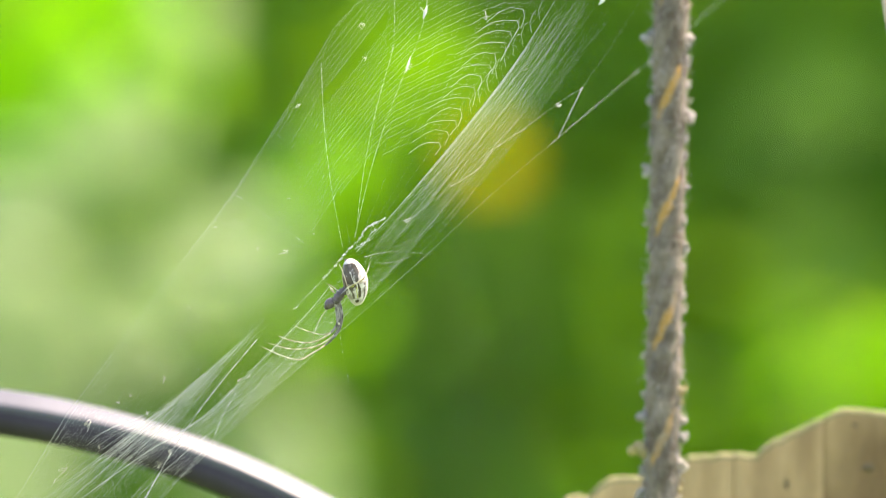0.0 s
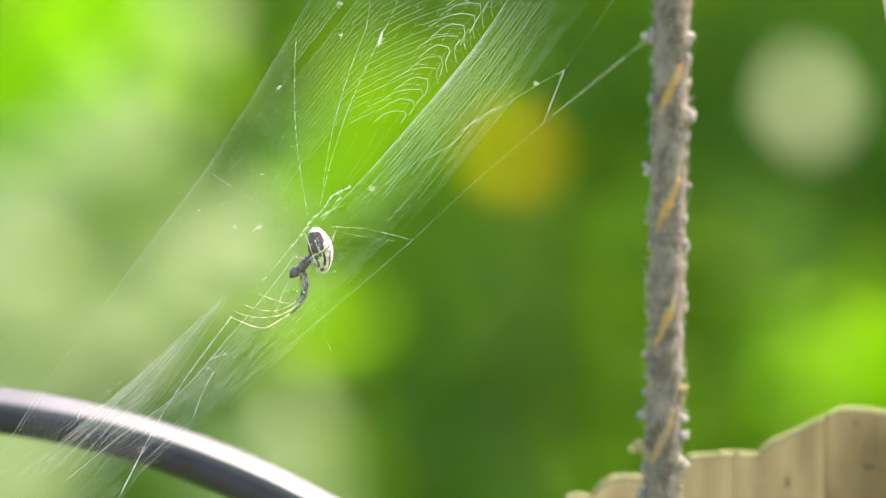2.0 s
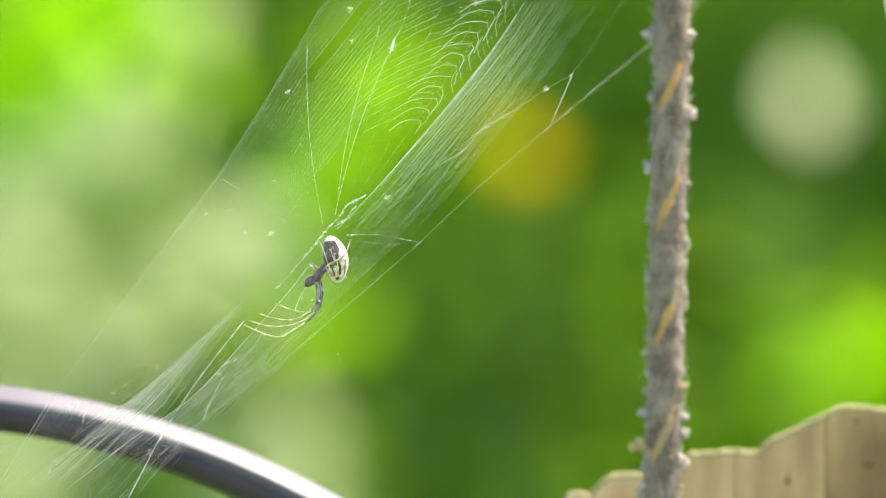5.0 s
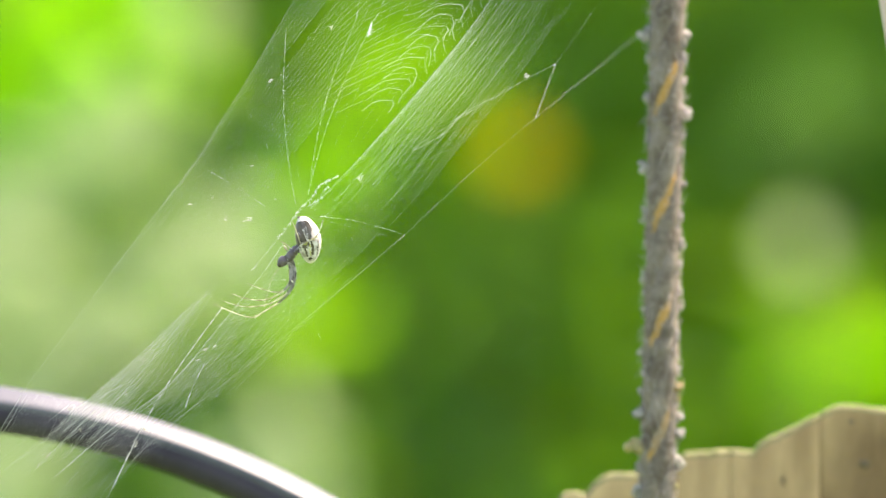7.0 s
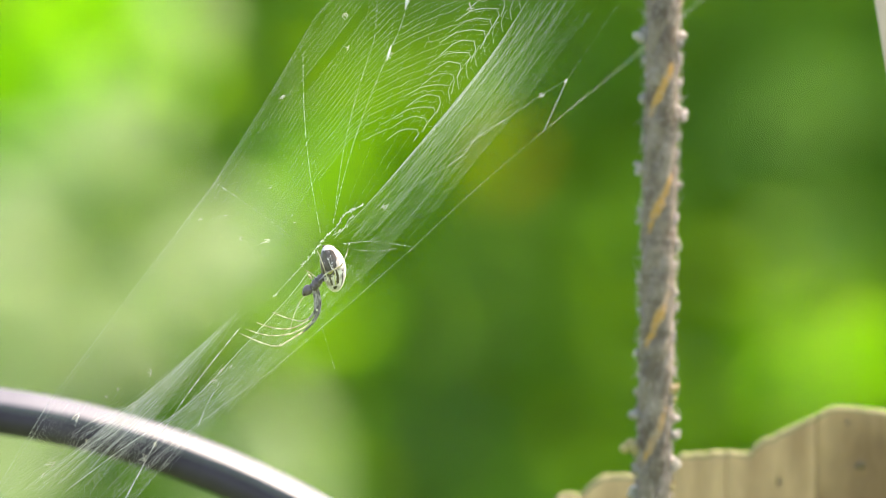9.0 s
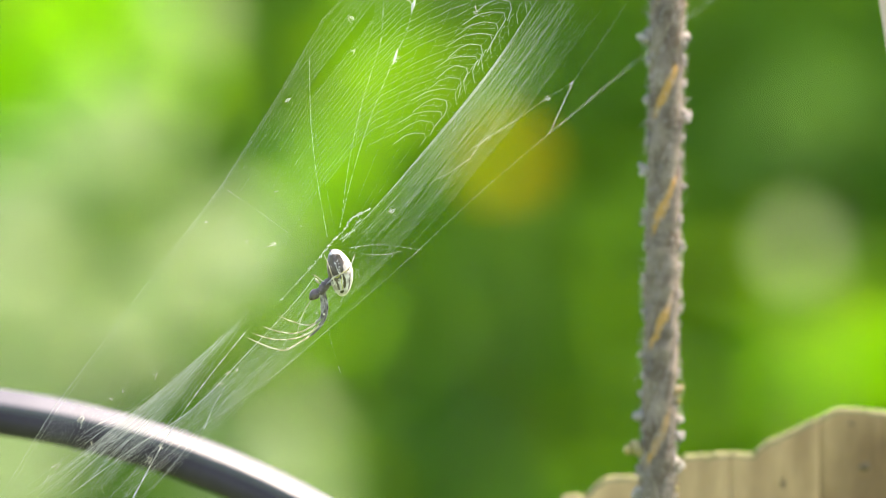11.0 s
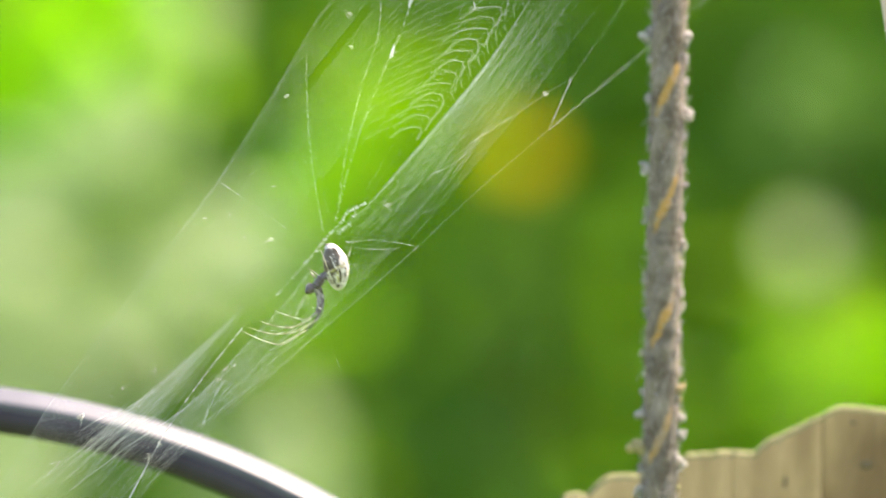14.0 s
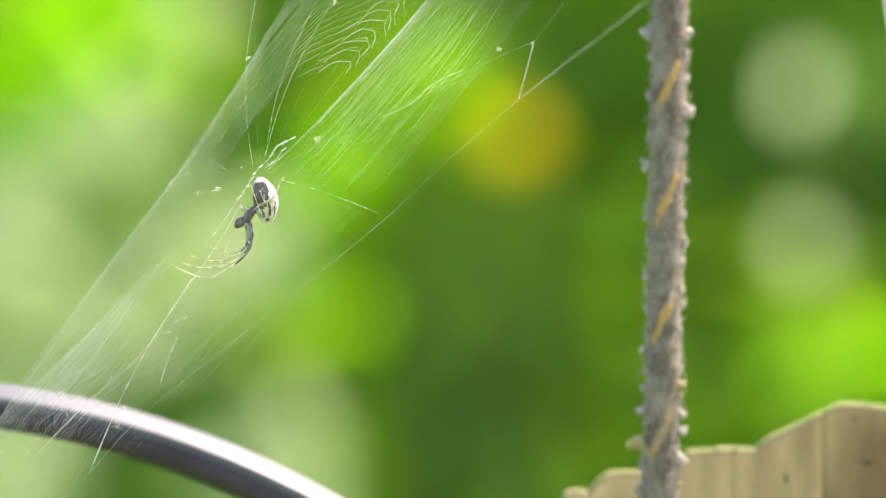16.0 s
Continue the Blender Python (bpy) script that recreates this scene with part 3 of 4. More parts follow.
def build_web_bits():
    """Long strands, dew beads and caught bits, each with its share of the hub's sway."""
    rng = random.Random(5)
    hub = at(*HUB)
    bits = []

    def strand(pts, g0, g1, r, name="long_strand", label="", mat=SILK, depth=0.0, beads=0, bead=0.5, steps=5):
        """A strand whose first point goes g0 and whose last g1 of the way with the hub."""
        out, n = [], len(pts)
        for i, (x, y) in enumerate(pts):
            f = i / (n - 1)
            d = depth[0] + (depth[1] - depth[0]) * f if isinstance(depth, tuple) else depth
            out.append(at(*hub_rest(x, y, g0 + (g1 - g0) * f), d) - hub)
        line = smooth_line(out, steps)
        t = Tubes()
        t.add(line, r * (0.22 if name == "beaded_thread" else 0.5) * UNIT, 4)
        for _ in range(beads * 2):
            i = rng.randrange(len(line) - 1)
            p = line[i].lerp(line[i + 1], rng.random())
            d = (line[i + 1] - line[i]).normalized()
            if name == "silk_mat":
                p = p + Vector((rng.gauss(0, 1.2), 0, rng.gauss(0, 1.2))) * UNIT
                d = (d + Vector((rng.gauss(0, 0.6), 0, rng.gauss(0, 0.6)))).normalized()
            half = rng.uniform(1.3, 4.5) * UNIT * bead * (0.9 if name == "silk_mat" else 2)
            w = bead * rng.uniform(0.6, 1.2) * UNIT
            t.add([p - d * half, p - d * half * 0.4, p + d * half * 0.4, p + d * half], [0.3 * w, w, w, 0.3 * w], 5)
        bits.append((t.make(name, mat, orb_web, label), out[0], out[-1], g0, g1))

    # beaded radii, in pieces
    for top, g_top, foot in (((568, 105), 0.72, (606, 436)), ((722, 112), 0.8, (628, 420)), ((694, 92), 0.75, (632, 395))):
        for f0, f1 in ((0.0, 0.25), (0.25, 0.5), (0.5, 0.75), (0.75, 1.0)):
            seg = [(foot[0] + (top[0] - foot[0]) * f - 9 * math.sin(math.pi * f), foot[1] + (top[1] - foot[1]) * f) for f in (f0, (f0 + f1) / 2, f1)]
            strand(seg, 1 - (1 - g_top) * f0 ** 1.5, 1 - (1 - g_top) * f1 ** 1.5, 0.5, "beaded_thread", beads=7, depth=(-0.02 * f0, -0.02 * f1))
    strand([(722, 112), (740, 70), (754, 20), (758, -20)], 0.8, 0.68, 0.5, "beaded_thread", beads=7, depth=-0.02)
    strand([(694, 92), (697, 50), (698, -10)], 0.75, 0.65, 0.4, "beaded_thread", beads=6, depth=-0.02)
    strand([(410, 340), (480, 388), (552, 440)], 0.48, 0.98, 0.45, "beaded_thread", beads=9, depth=(-0.022, -0.006))
    # strands to the near frame thread and the rope
    strand([(645, 455), (690, 445), (755, 451)], 0.95, 0.43, 0.6, "beaded_thread", beads=8, depth=(0.0, 0.02))
    strand([(755, 452), (870, 345), (988, 245)], 0.43, 0.44, 0.22, "frame_thread", depth=(0.02, 0.035))
    strand([(988, 245), (1090, 160), (1190, 77), (1310, -22)], 0.44, 0.37, 0.32, "anchor_thread", depth=(0.035, 0.17))
    strand([(1031, 157), (1085, 78), (1142, -10)], 0.54, 0.5, 0.13, "anchor_thread", depth=(0.04, 0.05))
    strand([(988, 245), (1031, 157)], 0.44, 0.54, 0.8, "bridge_thread", depth=(0.035, 0.04))
    strand([(1031, 157), (987, 187), (925, 232), (860, 275)], 0.54, 0.75, 0.35, "bridge_thread", depth=0.035, beads=4)
    strand([(930, 228), (880, 260), (850, 298), (800, 330)], 0.7, 0.82, 0.6, "bridge_thread", depth=0.03, beads=14)
    strand([(755, 452), (640, 555), (510, 668)], 0.43, 0.5, 0.3, "frame_thread", depth=(0.02, 0.012))
    strand([(510, 668), (330, 800), (220, 905)], 0.5, 0.4, 0.3, "frame_thread", depth=(0.012, 0.0))
    def fan(left, right, g_left, g_right, count, thin, bold, crowd=1.0, depth=(0.0, 0.0), rough=1.0):
        """A sheet of fine threads stretched between two edges, in bundles that sway together."""
        lanes = 20
        for lane in range(lanes):
            t, ends0, ends1 = Tubes(), Vector(), Vector()
            um = ((lane + 0.5) / lanes) ** crowd
            gm = [g_left[e] + (g_right[e] - g_left[e]) * um for e in (0, 1)]
            per = count // lanes
            for q in range(per):
                u = abs((lane + 0.5 + rng.gauss(0, 1.1)) / lanes) ** crowd
                pts, n = [], len(left)
                sag = rng.gauss(0, rough)
                for i in range(n):
                    f = i / (n - 1)
                    g = gm[0] + (gm[1] - gm[0]) * f
                    x = left[i][0] + (right[i][0] - left[i][0]) * u + sag * math.sin(math.pi * f) + rng.gauss(0, 0.4 * rough)
                    y = left[i][1] + (right[i][1] - left[i][1]) * u + rng.gauss(0, 0.4 * rough)
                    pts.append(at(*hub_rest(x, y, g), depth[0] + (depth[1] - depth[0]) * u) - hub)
                f0, f1 = rng.uniform(0, 0.55), rng.uniform(0.65, 1.0)
                line = smooth_line(pts, 6)
                line = line[int(f0 * len(line)):max(int(f1 * len(line)), 4)]
                r = rng.uniform(*bold) if rng.random() < 0.22 else rng.uniform(*thin)
                r *= 1 - 0.45 * min(u, 1.0)
                t.add(line, r * UNIT, 3, cap=False)
                ends0 += pts[0] / per
                ends1 += pts[-1] / per
            bits.append((tagged(t.make("silk_sheet", SILK, orb_web), kind="stuff"), ends0, ends1, gm[0], gm[1]))

    # dense sheet from the hub up to the bridge, its near edge sharp
    fan([(631, 446), (700, 372), (768, 292), (849, 194), (918, 102), (988, -8)], [(742, 450), (800, 385), (865, 302), (950, 200), (1022, 102), (1110, -10)],
        (1.0, 0.86), (0.58, 0.55), 260, (0.012, 0.026), (0.07, 0.15), 1.6, (0.0, 0.03), 0.6)
    strand([(631, 446), (700, 372), (768, 292), (849, 194), (918, 102), (988, -8)], 1.0, 0.86, 0.42, "ridge_thread", beads=14, bead=0.45)
    # hooked ends of the spiral along the ridge
    for q in range(13):
        f = q / 12
        cx, cy = 766 + 146 * f, 252 - 236 * f
        w, h = rng.uniform(0.8, 1.2), rng.uniform(0.7, 1.2)
        hook = [(cx - 52 * w, cy + 20 + 4 * f), (cx - 28 * w, cy + 5), (cx - 8, cy - 1 + rng.uniform(-2, 2)), (cx + 14 * w, cy + 1), (cx + 17 * w, cy + 13 * h), (cx + 9 * w + rng.uniform(-4, 2), cy + 32 * h)]
        strand(hook[:rng.choice((4, 6, 6, 6))], 1.0 - 0.15 * f, 1.0 - 0.15 * f, rng.uniform(0.55, 0.85), "spiral_hook", depth=0.0, steps=1)
    for q in range(9):
        f = q / 8
        cx, cy = 846 + 122 * f, 176 - 165 * f
        strand([(cx - 12, cy + 26), (cx - 15, cy + 8), (cx - 9, cy - 8), (cx - 4, cy - 12)], 0.95 - 0.1 * f, 0.95 - 0.1 * f, rng.uniform(0.45, 0.7), "spiral_hook", depth=0.0, steps=1)
    # the same sheet below the hub, down to the hoop
    fan([(619, 470), (540, 552), (455, 640), (361, 734), (250, 806), (141, 885)], [(740, 466), (655, 538), (590, 595), (500, 672), (390, 770), (265, 885)],
        (1.0, 0.5), (0.45, 0.22), 200, (0.01, 0.02), (0.035, 0.08), 1.3, (0.0, 0.012), 0.6)
    strand([(585, 505), (540, 552), (455, 640), (361, 734), (250, 806), (141, 885)], 1.0, 0.5, 0.7, "ridge_thread", beads=24, bead=0.6)
    # feathered threads over the hoop
    fan([(408, 620), (332, 686), (246, 754), (152, 826), (52, 898)], [(474, 560), (410, 640), (340, 730), (270, 810), (205, 890)],
        (0.95, 0.72), (0.95, 0.66), 190, (0.02, 0.05), (0.1, 0.2), 1.0, (-0.01, -0.004), 1.4)
    fan([(300, 700), (250, 730), (190, 758), (130, 790)], [(330, 740), (290, 780), (235, 825), (190, 885)], (0.62, 0.5), (0.6, 0.45), 40, (0.04, 0.08), (0.16, 0.28), 1.0, (-0.012, -0.008), 5.0)
    # matted band above the hub
    strand([(612, 446), (636, 424), (650, 402), (664, 396), (682, 385)], 1.0, 1.0, 0.5, "silk_mat", "matted white silk above the hub", SILK_THICK, 0.0, 24, 0.75)
    strand([(628, 440), (648, 428), (656, 414), (667, 406)], 1.0, 1.0, 0.35, "silk_mat", "", SILK_THICK, 0.0, 14, 0.6)
    strand([(612, 448), (585, 480), (560, 505), (520, 548)], 1.0, 0.9, 0.5, "silk_mat", "", SILK_THICK, 0.0, 18, 0.7)
    strand([(455, 600), (396, 672), (349, 733), (310, 790), (270, 860), (236, 920)], 0.72, 0.5, 0.6, "bright_thread", "", SILK_THICK, -0.012, 16, 0.95)
    strand([(420, 690), (395, 735), (380, 770)], 0.65, 0.6, 0.6, "beaded_thread", beads=6, depth=-0.01, bead=0.7)
    strand([(600, 560), (602, 600), (612, 640)], 0.9, 0.5, 0.2, "beaded_thread", beads=3, depth=0.005, bead=0.35)
    for x, y, half, w, g in ((722, 114, 15, 2.2, 0.8), (752, 22, 13, 3.0, 0.72), (1066, 2, 10, 3.2, 0.45)):
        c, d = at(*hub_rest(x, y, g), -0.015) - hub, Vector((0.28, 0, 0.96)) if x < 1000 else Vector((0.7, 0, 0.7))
        t = Tubes()
        t.add([c + d * f * half * UNIT for f in (-1, -0.5, 0, 0.5, 1)], [w * q * UNIT for q in (0.15, 0.7, 1.0, 0.7, 0.15)], 8)
        bits.append((t.make("silk_bead", SILK_THICK, orb_web, "white knot of silk"), g))
    # caught bits
    specks = [(987, 187, 6, 0.66), (510, 352, 4, 0.75), (527, 187, 5, 0.55), (642, 45, 6, 0.65), (645, 104, 5, 0.7), (458, 440, 5, 0.66), (428, 398, 4, 0.6), (505, 447, 7, 0.75),
              (380, 403, 4, 0.5), (395, 490, 3, 0.5), (352, 560, 3, 0.45), (335, 545, 4, 0.45), (290, 668, 7, 0.4), (232, 700, 4, 0.35), (208, 712, 3, 0.3), (110, 835, 10, 0.3), (98, 852, 4, 0.3),
              (155, 752, 7, 0.3), (278, 825, 7, 0.45), (410, 690, 6, 0.7), (425, 672, 5, 0.7), (752, 20, 5, 0.7), (1066, 3, 5, 0.4), (930, 123, 3, 0.6), (722, 390, 8, 1.0), (555, 415, 3, 0.8),
              (722, 118, 6, 0.8), (860, 30, 8, 0.55), (440, 665, 4, 0.7), (320, 700, 4, 0.45), (260, 730, 4, 0.4), (175, 790, 4, 0.35), (300, 800, 5, 0.5)]
    for x, y, size, g in specks:
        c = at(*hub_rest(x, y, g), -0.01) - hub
        t = Tubes()
        for _ in range(1 if size < 5 else 2):
            pts = [c + Vector((rng.gauss(0, 0.6), rng.gauss(0, 0.4), rng.gauss(0, 0.6))) * size * UNIT for _ in range(4)]
            t.add(smooth_line(pts, 3), rng.uniform(0.4, 0.7) * UNIT, 4)
        bits.append((t.make("caught_bit", DRY, orb_web), g))
    return bits


web_parts += build_web_bits()


# ---- spider ----
SPIDER = (625, 458)


def build_spider():
    org = at(*SPIDER)
    spider = thing("spider", org, "small silvery orb weaver spider hanging head down at the web hub", "spider")

    def g(x, y, d=0.0):
        return at(x, y, d * UNIT) - org

    # abdomen: a long egg with a pale back, dark belly stripes
    bm = bmesh.new()
    axis0, axis1 = g(618, 458), g(634, 541)
    d = (axis1 - axis0).normalized()
    side = Vector((d.z, 0, -d.x))
    if side.x < 0:
        side = -side
    deep = Vector((0, 1, 0))
    rows, seg = 120, 144
    length = (axis1 - axis0).length
    rings = []
    for i in range(rows + 1):
        f = i / rows
        w = 20.8 * UNIT * (max(0.0, math.sin(math.pi * f)) ** 0.42) * (0.92 + 0.16 * math.sin(math.pi * f * 0.9 + 0.3))
        c = axis0 + d * length * f + side * UNIT * 3.0 * math.sin(math.pi * f)
        ring = []
        for k in range(seg):
            a = 2 * math.pi * k / seg
            dent = 1 + 0.035 * noise.noise((4 * math.cos(a), 4 * math.sin(a), 6 * f))
            ring.append(bm.verts.new(c + (side * math.cos(a) * w + deep * math.sin(a) * w * 0.95) * dent))
        rings.append(ring)
    for i in range(rows):
        for k in range(seg):
            face = bm.faces.new((rings[i][k], rings[i][(k + 1) % seg], rings[i + 1][(k + 1) % seg], rings[i + 1][k]))
            if math.sin(2 * math.pi * (k + 0.5) / seg) >= 0:
                continue
            f, u = (i + 0.5) / rows, math.cos(2 * math.pi * (k + 0.5) / seg)
            rag = noise.noise((u * 5, f * 9, 1.7))
            u, f = u + 0.12 * rag + 0.07 * noise.noise((u * 17, f * 25, 4.0)), f + 0.03 * noise.noise((u * 6, f * 8, 9.2))
            speck = noise.noise((u * 11, f * 19, 7.3))
            fold = -0.3 + 0.9 * (f - 0.28)
            if 0.1 < f < 0.3 and -0.85 < u < -0.38 or 0.09 < f < 0.18 and 0.0 < u < 0.22:
                face.material_index = 1
            elif 0.3 < f < 0.56 and abs(u - fold) < 0.055:
                face.material_index = 0
            elif abs(f - 0.54 + 0.09 * u) < 0.016 and u < 0.7:
                face.material_index = 2
            elif 0.1 < f < 0.66 and u < -0.02 and speck < 0.44:
                face.material_index = 3
            elif 0.12 < f < 0.56 and 0.02 < u < 0.36 + 0.12 * math.sin(8 * f):
                face.material_index = 3 if speck > -0.15 else 1
            elif 0.56 < f < 0.82 and 0.14 < u < 0.34:
                face.material_index = 1 if speck < 0.2 else 3
            elif 0.6 < f < 0.86 and -0.5 < u < -0.32:
                face.material_index = 3
            elif 0.87 < f < 0.93 and -0.3 < u < 0.15:
                face.material_index = 1
            elif 0.55 < f < 0.9 and 0.68 < u < 0.78:
                face.material_index = 3
            elif 0.6 < f < 0.84 and -0.06 < u < 0.03:
                face.material_index = 2
    bmesh.ops.remove_doubles(bm, verts=bm.verts, dist=1e-7)
    bmesh.ops.recalc_face_normals(bm, faces=bm.faces)
    part("abdomen", bm, (ABDOMEN, STRIPE, YELLOW_LINE, OLIVE), spider, "silvery white abdomen with dark stripes")

    def lump(name, c, r, mat, stretch=(1, 1, 1), turn=0.0, label=""):
        bm = bmesh.new()
        m = Matrix.Translation(c) @ Matrix.Rotation(turn, 4, "Y") @ Matrix.Diagonal((*stretch, 1))
        ico = bmesh.ops.create_icosphere(bm, subdivisions=3, radius=r, matrix=m)
        for v in ico["verts"]:
            v.co += 0.16 * r * noise.noise_vector(v.co * 2600)
        return part(name, bm, mat, spider, label)

    lump("spinnerets", g(614, 461), 3.6 * UNIT, OLIVE, (1.5, 1, 0.8), 0.3, "brown spinnerets")
    t = Tubes()
    t.add(smooth_line([g(617, 506), g(609, 514, -2), g(601, 523, -3), g(594, 533, -3), g(590, 541, -2)], 6),
          [w * UNIT * (1 + 0.14 * math.sin(1.9 * i)) for i, w in enumerate(np.interp(np.linspace(0, 4, 25), range(5), (2.5, 6.5, 8.5, 8.0, 3.0)))], 14)
    t.make("cephalothorax", HEAD, spider, "brown grey cephalothorax")
    lump("head", g(583, 538, -2), 9.5 * UNIT, HEAD, (0.95, 1, 1.1), 0.4, "dark rounded head")
    lump("chelicera", g(578, 543, -5), 4.5 * UNIT, STRIPE, (1, 1, 1.3))
    # lumps at the leg joints, pale so that their colour gives the glints
    for x, y, r in ((600, 573, 1.8), (587, 571, 1.5), (551, 616, 1.6), (535, 634, 1.5), (563, 611, 1.8)):
        lump("joint_glint", g(x, y, -9), r * UNIT, LEG_TIP, (1, 1, 1.2))

    def leg(pts, r0, r1, dark_to, d=0.0):
        """A leg from the body outwards; beyond dark_to of its length it turns straw coloured."""
        line = smooth_line([g(x, y, d + 4 * math.sin(i * 1.3)) for i, (x, y) in enumerate(pts)], 7)
        n = len(line)
        cut = max(2, int(n * dark_to))
        rad = [(r0 + (r1 - r0) * (i / (n - 1)) ** 0.8) * UNIT * (1 + 0.12 * math.sin(i * 0.9)) for i in range(n)]
        t = Tubes()
        t.add(line[:cut + 1], rad[:cut + 1], 8)
        b = t.make("leg", LEG, spider, "grey front leg with straw tip" if dark_to > 0.2 else "")
        t = Tubes()
        t.add(line[cut:], rad[cut:], 6)
        t.make("leg_tip", LEG_TIP, b, "straw coloured leg tip")

    leg([(594, 530), (598, 552), (598, 572), (585, 590), (553, 606), (520, 604), (493, 595)], 2.9, 0.6, 0.5, -4)
    leg([(596, 528), (602, 552), (601, 574), (588, 596), (556, 614), (515, 618), (474, 607)], 2.9, 0.6, 0.48, 0)
    leg([(598, 528), (605, 552), (603, 578), (585, 604), (548, 628), (530, 637), (500, 630), (463, 614)], 2.8, 0.6, 0.46, 3)
    leg([(592, 532), (596, 556), (594, 578), (576, 592), (550, 588), (521, 577)], 2.7, 0.55, 0.5, -7)
    leg([(606, 520), (617, 508), (634, 500), (644, 493), (650, 480), (655, 466)], 1.7, 0.7, 0.15, -24)
    leg([(602, 518), (594, 512), (586, 506), (578, 502)], 1.6, 0.7, 0.15, -8)
    leg([(604, 520), (618, 520), (612, 498), (606, 480), (600, 468)], 1.5, 0.6, 0.15, -22)
    leg([(590, 536), (572, 556), (560, 580), (551, 612)], 1.2, 0.5, 0.15, -8)
    lump("palp", g(588, 514, -6), 3 * UNIT, LEG_TIP, (2.2, 1, 0.8), 0.9)
    return spider


spider = build_spider()


# ---- a small insect that darts past ----
def build_insect():
    home = at(1490, -300, 0.02)
    bug = thing("flying_insect", home, "tiny yellow green insect in flight", "insect")
    d = Vector((0.56, 0, -0.83))
    t = Tubes()
    t.add([d * q * UNIT for q in (-17, -12, -6, 2, 9, 14)], [w * UNIT for w in (0.8, 2.6, 3.2, 4.0, 3.0, 0.8)], 10)
    t.make("body", YELLOW_LINE, bug)
    for side in (-1, 1):
        vs, fs = leaf_shape(13 * UNIT, 5 * UNIT, 0.1, 4)
        m = Matrix.Translation(d * -4 * UNIT) @ Matrix.Rotation(radians(60 if side > 0 else 130), 4, "Y") @ Matrix.Rotation(side * 0.9, 4, "X")
        mesh_object("wing", [m @ v for v in vs], fs, DRY, bug, "pale thin wing")
    return bug


insect = build_insect()


# ---- what moves ----
# The hub's place on the grid: seconds, x, y.
GUST = [(0, 625, 458), (0.2, 627, 461), (0.4, 627, 460), (0.6, 625, 459), (0.8, 614, 444), (1.0, 593, 427), (1.1, 598, 432), (1.2, 609, 442), (1.4, 564, 403), (1.5, 562, 402),
        (1.6, 554, 397), (1.7, 537, 382), (1.8, 582, 417), (1.9, 602, 432), (2.0, 563, 402), (2.1, 572, 405), (2.2, 603, 431), (2.4, 617, 440), (2.5, 618, 442), (2.6, 606, 430),
        (2.8, 577, 407), (3.0, 592, 418), (3.1, 606, 432), (3.2, 602, 426), (3.3, 592, 420), (3.4, 562, 396), (3.5, 541, 382), (3.6, 544, 379), (3.7, 588, 408), (3.8, 612, 431), (3.9, 513, 344),
        (4.0, 506, 345), (4.1, 560, 396), (4.2, 502, 338), (4.5, 545, 375), (5.0, 590, 418), (5.5, 560, 396), (6.0, 592, 420), (6.3, 580, 412), (6.4, 603, 429), (6.5, 631, 454), (6.6, 636, 455),
        (6.8, 585, 410), (7.0, 542, 383), (7.2, 518, 368), (7.5, 505, 362), (7.8, 516, 374), (8.0, 491, 356), (8.2, 532, 388), (8.5, 542, 395), (8.8, 590, 434), (9.0, 586, 434), (9.2, 603, 444),
        (9.7, 612, 450), (10.3, 585, 430), (10.8, 600, 442), (11.3, 594, 440), (11.5, 614, 454), (12.0, 624, 457), (12.5, 630, 463), (12.6, 613, 447), (12.7, 577, 420), (12.8, 552, 400),
        (12.9, 551, 400), (13.0, 556, 402), (13.2, 555, 400), (13.4, 606, 441), (13.5, 605, 440), (13.6, 585, 424), (13.7, 551, 394), (13.8, 537, 385), (14.0, 591, 431), (14.2, 611, 444),
        (14.4, 579, 418), (14.5, 582, 419), (14.6, 585, 422), (14.8, 574, 411), (15.0, 570, 408), (15.2, 562, 398), (15.4, 556, 398), (15.5, 534, 377), (15.6, 486, 338), (15.8, 499, 350), (15.9, 468, 316), (16.0, 466, 314)]


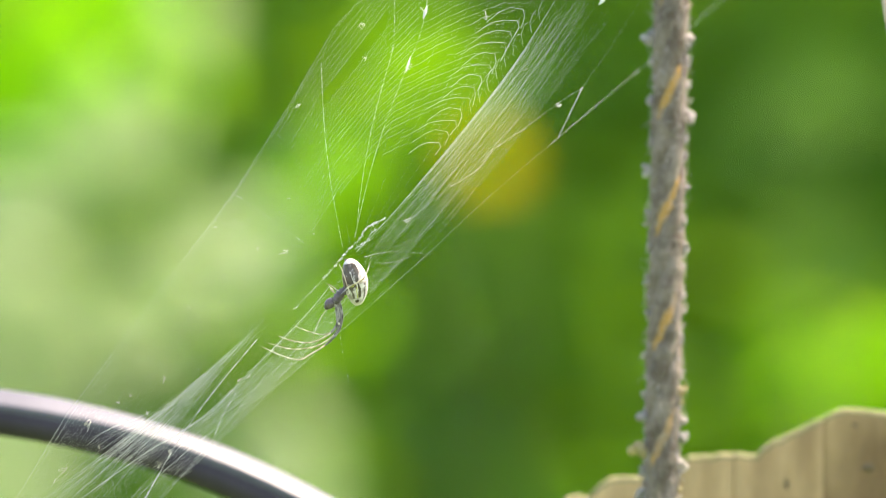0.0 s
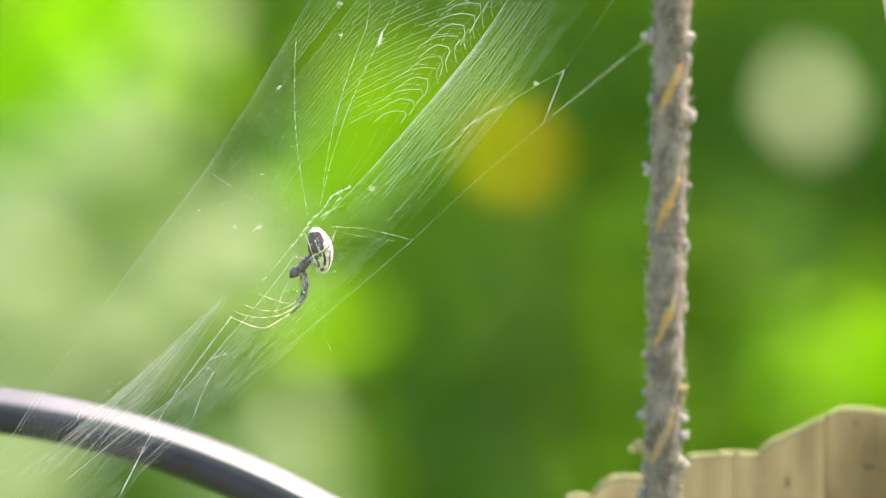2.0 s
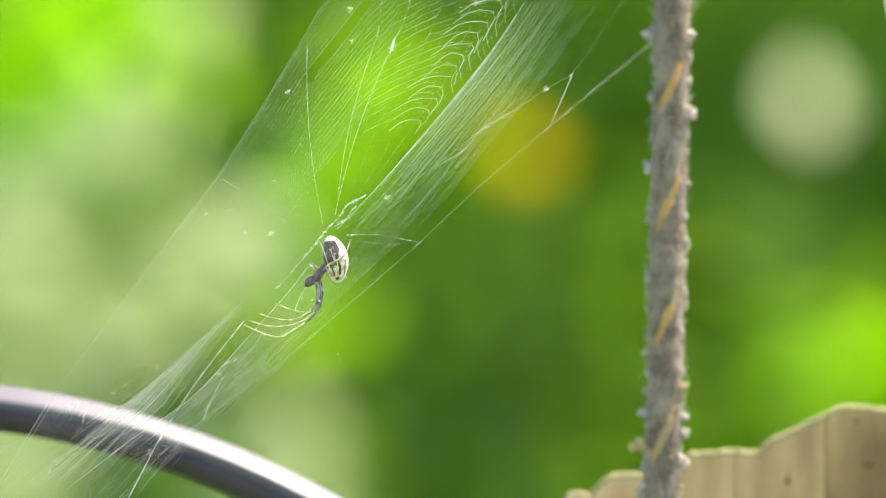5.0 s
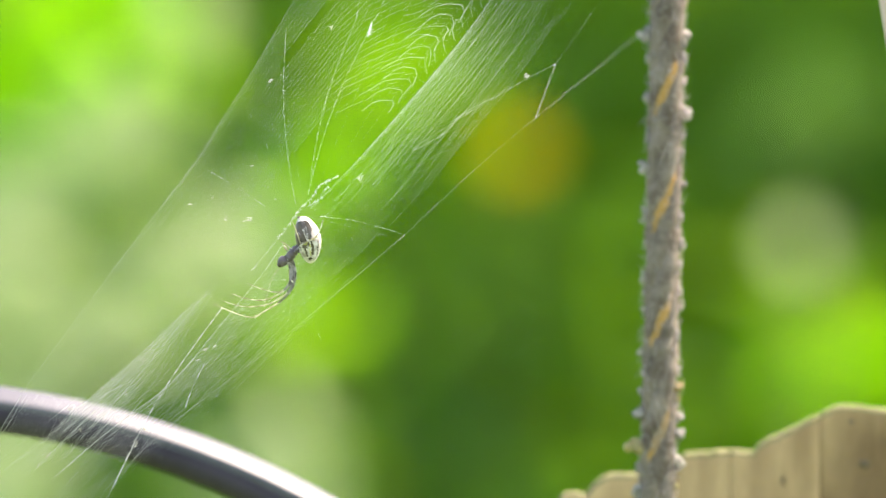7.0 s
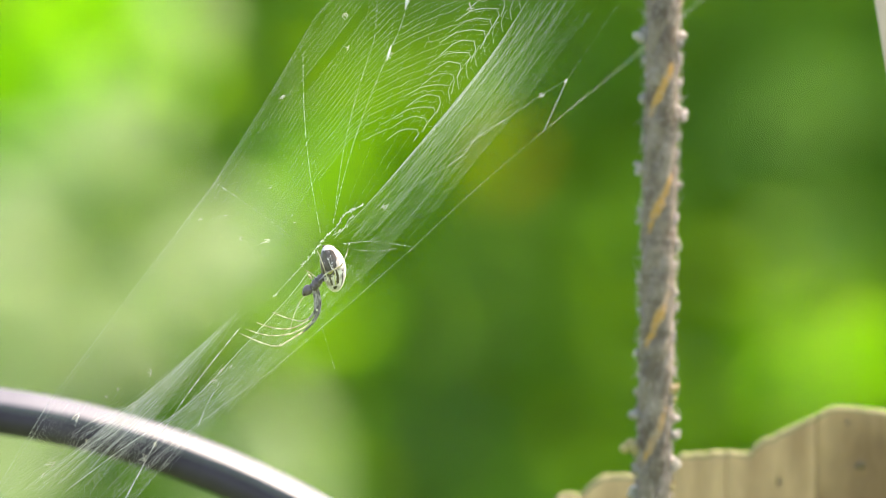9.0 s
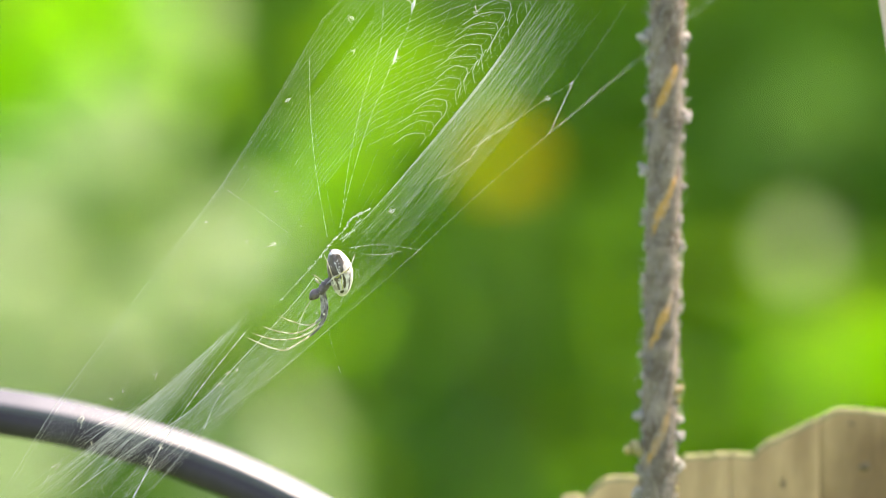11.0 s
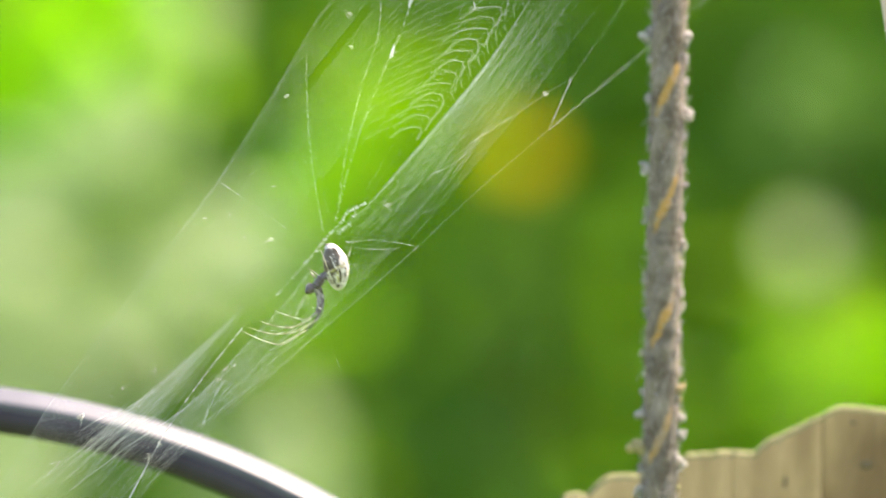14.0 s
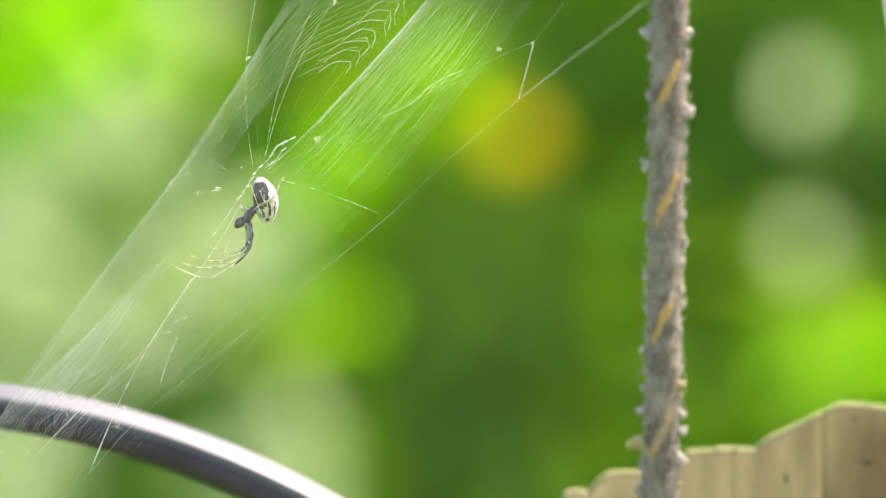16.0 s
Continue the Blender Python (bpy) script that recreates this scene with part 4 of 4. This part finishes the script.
def motions():
    steps = []
    for t, x, y in GUST:
        sx, sy = sway(t)
        steps.append((t, (x - sx - 625) * UNIT, -(y - sy - 458) * UNIT))
    home = at(*SPIDER)
    walk(spider, [(t, pose(home.x + dx, home.y, home.z + dz)) for t, dx, dz in steps])
    for ob, *share in web_parts:
        # the web is built half way through its sway
        rows = []
        for t, dx, dz in steps:
            d = Vector((dx + 81 * UNIT, 0, dz - 72 * UNIT))
            if len(share) < 3:
                # the far side pulls taut once the hub is blown past the middle
                past = min(1.0, max(0.0, -d.x / (20 * UNIT)))
                taut = 1 + (share[1] - 1) * past if len(share) == 2 else 1.0
                rows.append((t, Matrix.Translation(d * max(0.0, 1 - (1 - share[0]) * taut))))
            else:
                a, b, ga, gb = share
                turn = (b - a).rotation_difference(b - a + d * (gb - ga)).to_matrix().to_4x4()
                rows.append((t, Matrix.Translation(a + d * ga) @ turn @ Matrix.Translation(-a)))
        walk(ob, rows)

    way = [(0, 1620, -330), (11.5, 1620, -330), (12.2, 1560, -240), (12.4, 1496, -70), (12.5, 1490, 38), (12.6, 1488, -16), (12.7, 1458, -14), (12.9, 1440, -130), (13.4, 1400, -330), (16, 1400, -330)]
    walk(insect, [(t, pose(*at(x, y, 0.02))) for t, x, y in way])

    def drift(ob, rows):
        p = ob.location.copy()
        walk(ob, [(t, pose(p.x + dx, p.y, p.z + dz, 0, 0, rz)) for t, dx, dz, rz in rows])

    drift(yellow_leaf, [(0, -0.018, 0.0, 0), (1.5, -0.008, 0.003, 0), (4, 0.002, 0.004, 0), (7, 0.002, 0.004, 25), (9, 0.0, 0, 60), (11.3, -0.006, 0, 15), (12.5, 0.0, -0.01, 65), (14, 0.002, 0.004, 10), (16, -0.002, 0.012, 0)])
    ways = [(0, 45, 10, 0), (1, -20, 40, 20), (2, -20, 110, 50), (3, -10, 0, 10), (4, 0, 30, 0), (5.2, -20, 40, 20), (6.5, -10, 20, 30), (7.5, 25, 10, 10), (8, 30, 60, 10), (9, -40, 120, 65),
            (10.2, -30, 80, 40), (11.5, -10, 0, 15), (12.5, 20, 90, 65), (13, 40, 80, 20), (14, -20, 100, 30), (15, 40, 80, 10), (16, 75, 40, 0)]
    drift(lime_sprig, [(t, x * FAR_UNIT, -y * FAR_UNIT, r) for t, x, y, r in ways])
    drift(lime_sprig_low, [(t, 0, 0, r) for t, r in ((0, 82), (1.0, 75), (1.5, 10), (2.1, 5), (2.5, 80), (3.5, 75), (3.8, 5), (4.3, 10), (5.2, 50), (6.3, 60), (6.9, 10), (8.5, 10), (9.1, 60), (10, 82), (12.4, 82), (13, 50), (13.5, 70), (16, 60))])
    a, b = (0.0, 0.0, 0), (0.16, 0.05, 30)
    drift(cover_upper, [(0, *a), (1.5, *a), (1.9, *b), (2.4, *b), (3.0, *a), (3.6, *a), (3.9, *b), (4.2, *b), (6.3, *a), (13.6, *a), (14.2, 0.02, 0.01, 5), (14.6, 0.045, 0.02, 8), (15.0, 0.09, 0.03, 18), (15.3, *b), (15.6, 0.1, 0.02, 15), (16, 0.035, 0.01, 6)])
    drift(cover_lower, [(0, 0.03, 0, 0), (1.0, *a), (2.1, *a), (2.5, 0.12, 0, 20), (3.0, *a), (4.2, *a), (6.5, 0.03, 0, 8), (7, *b), (7.6, *b), (8.1, 0.05, 0.01, 12), (9.1, 0.03, 0.01, 8), (10.4, 0.05, 0.02, 12), (11.4, *b), (16, *b)])


motions()
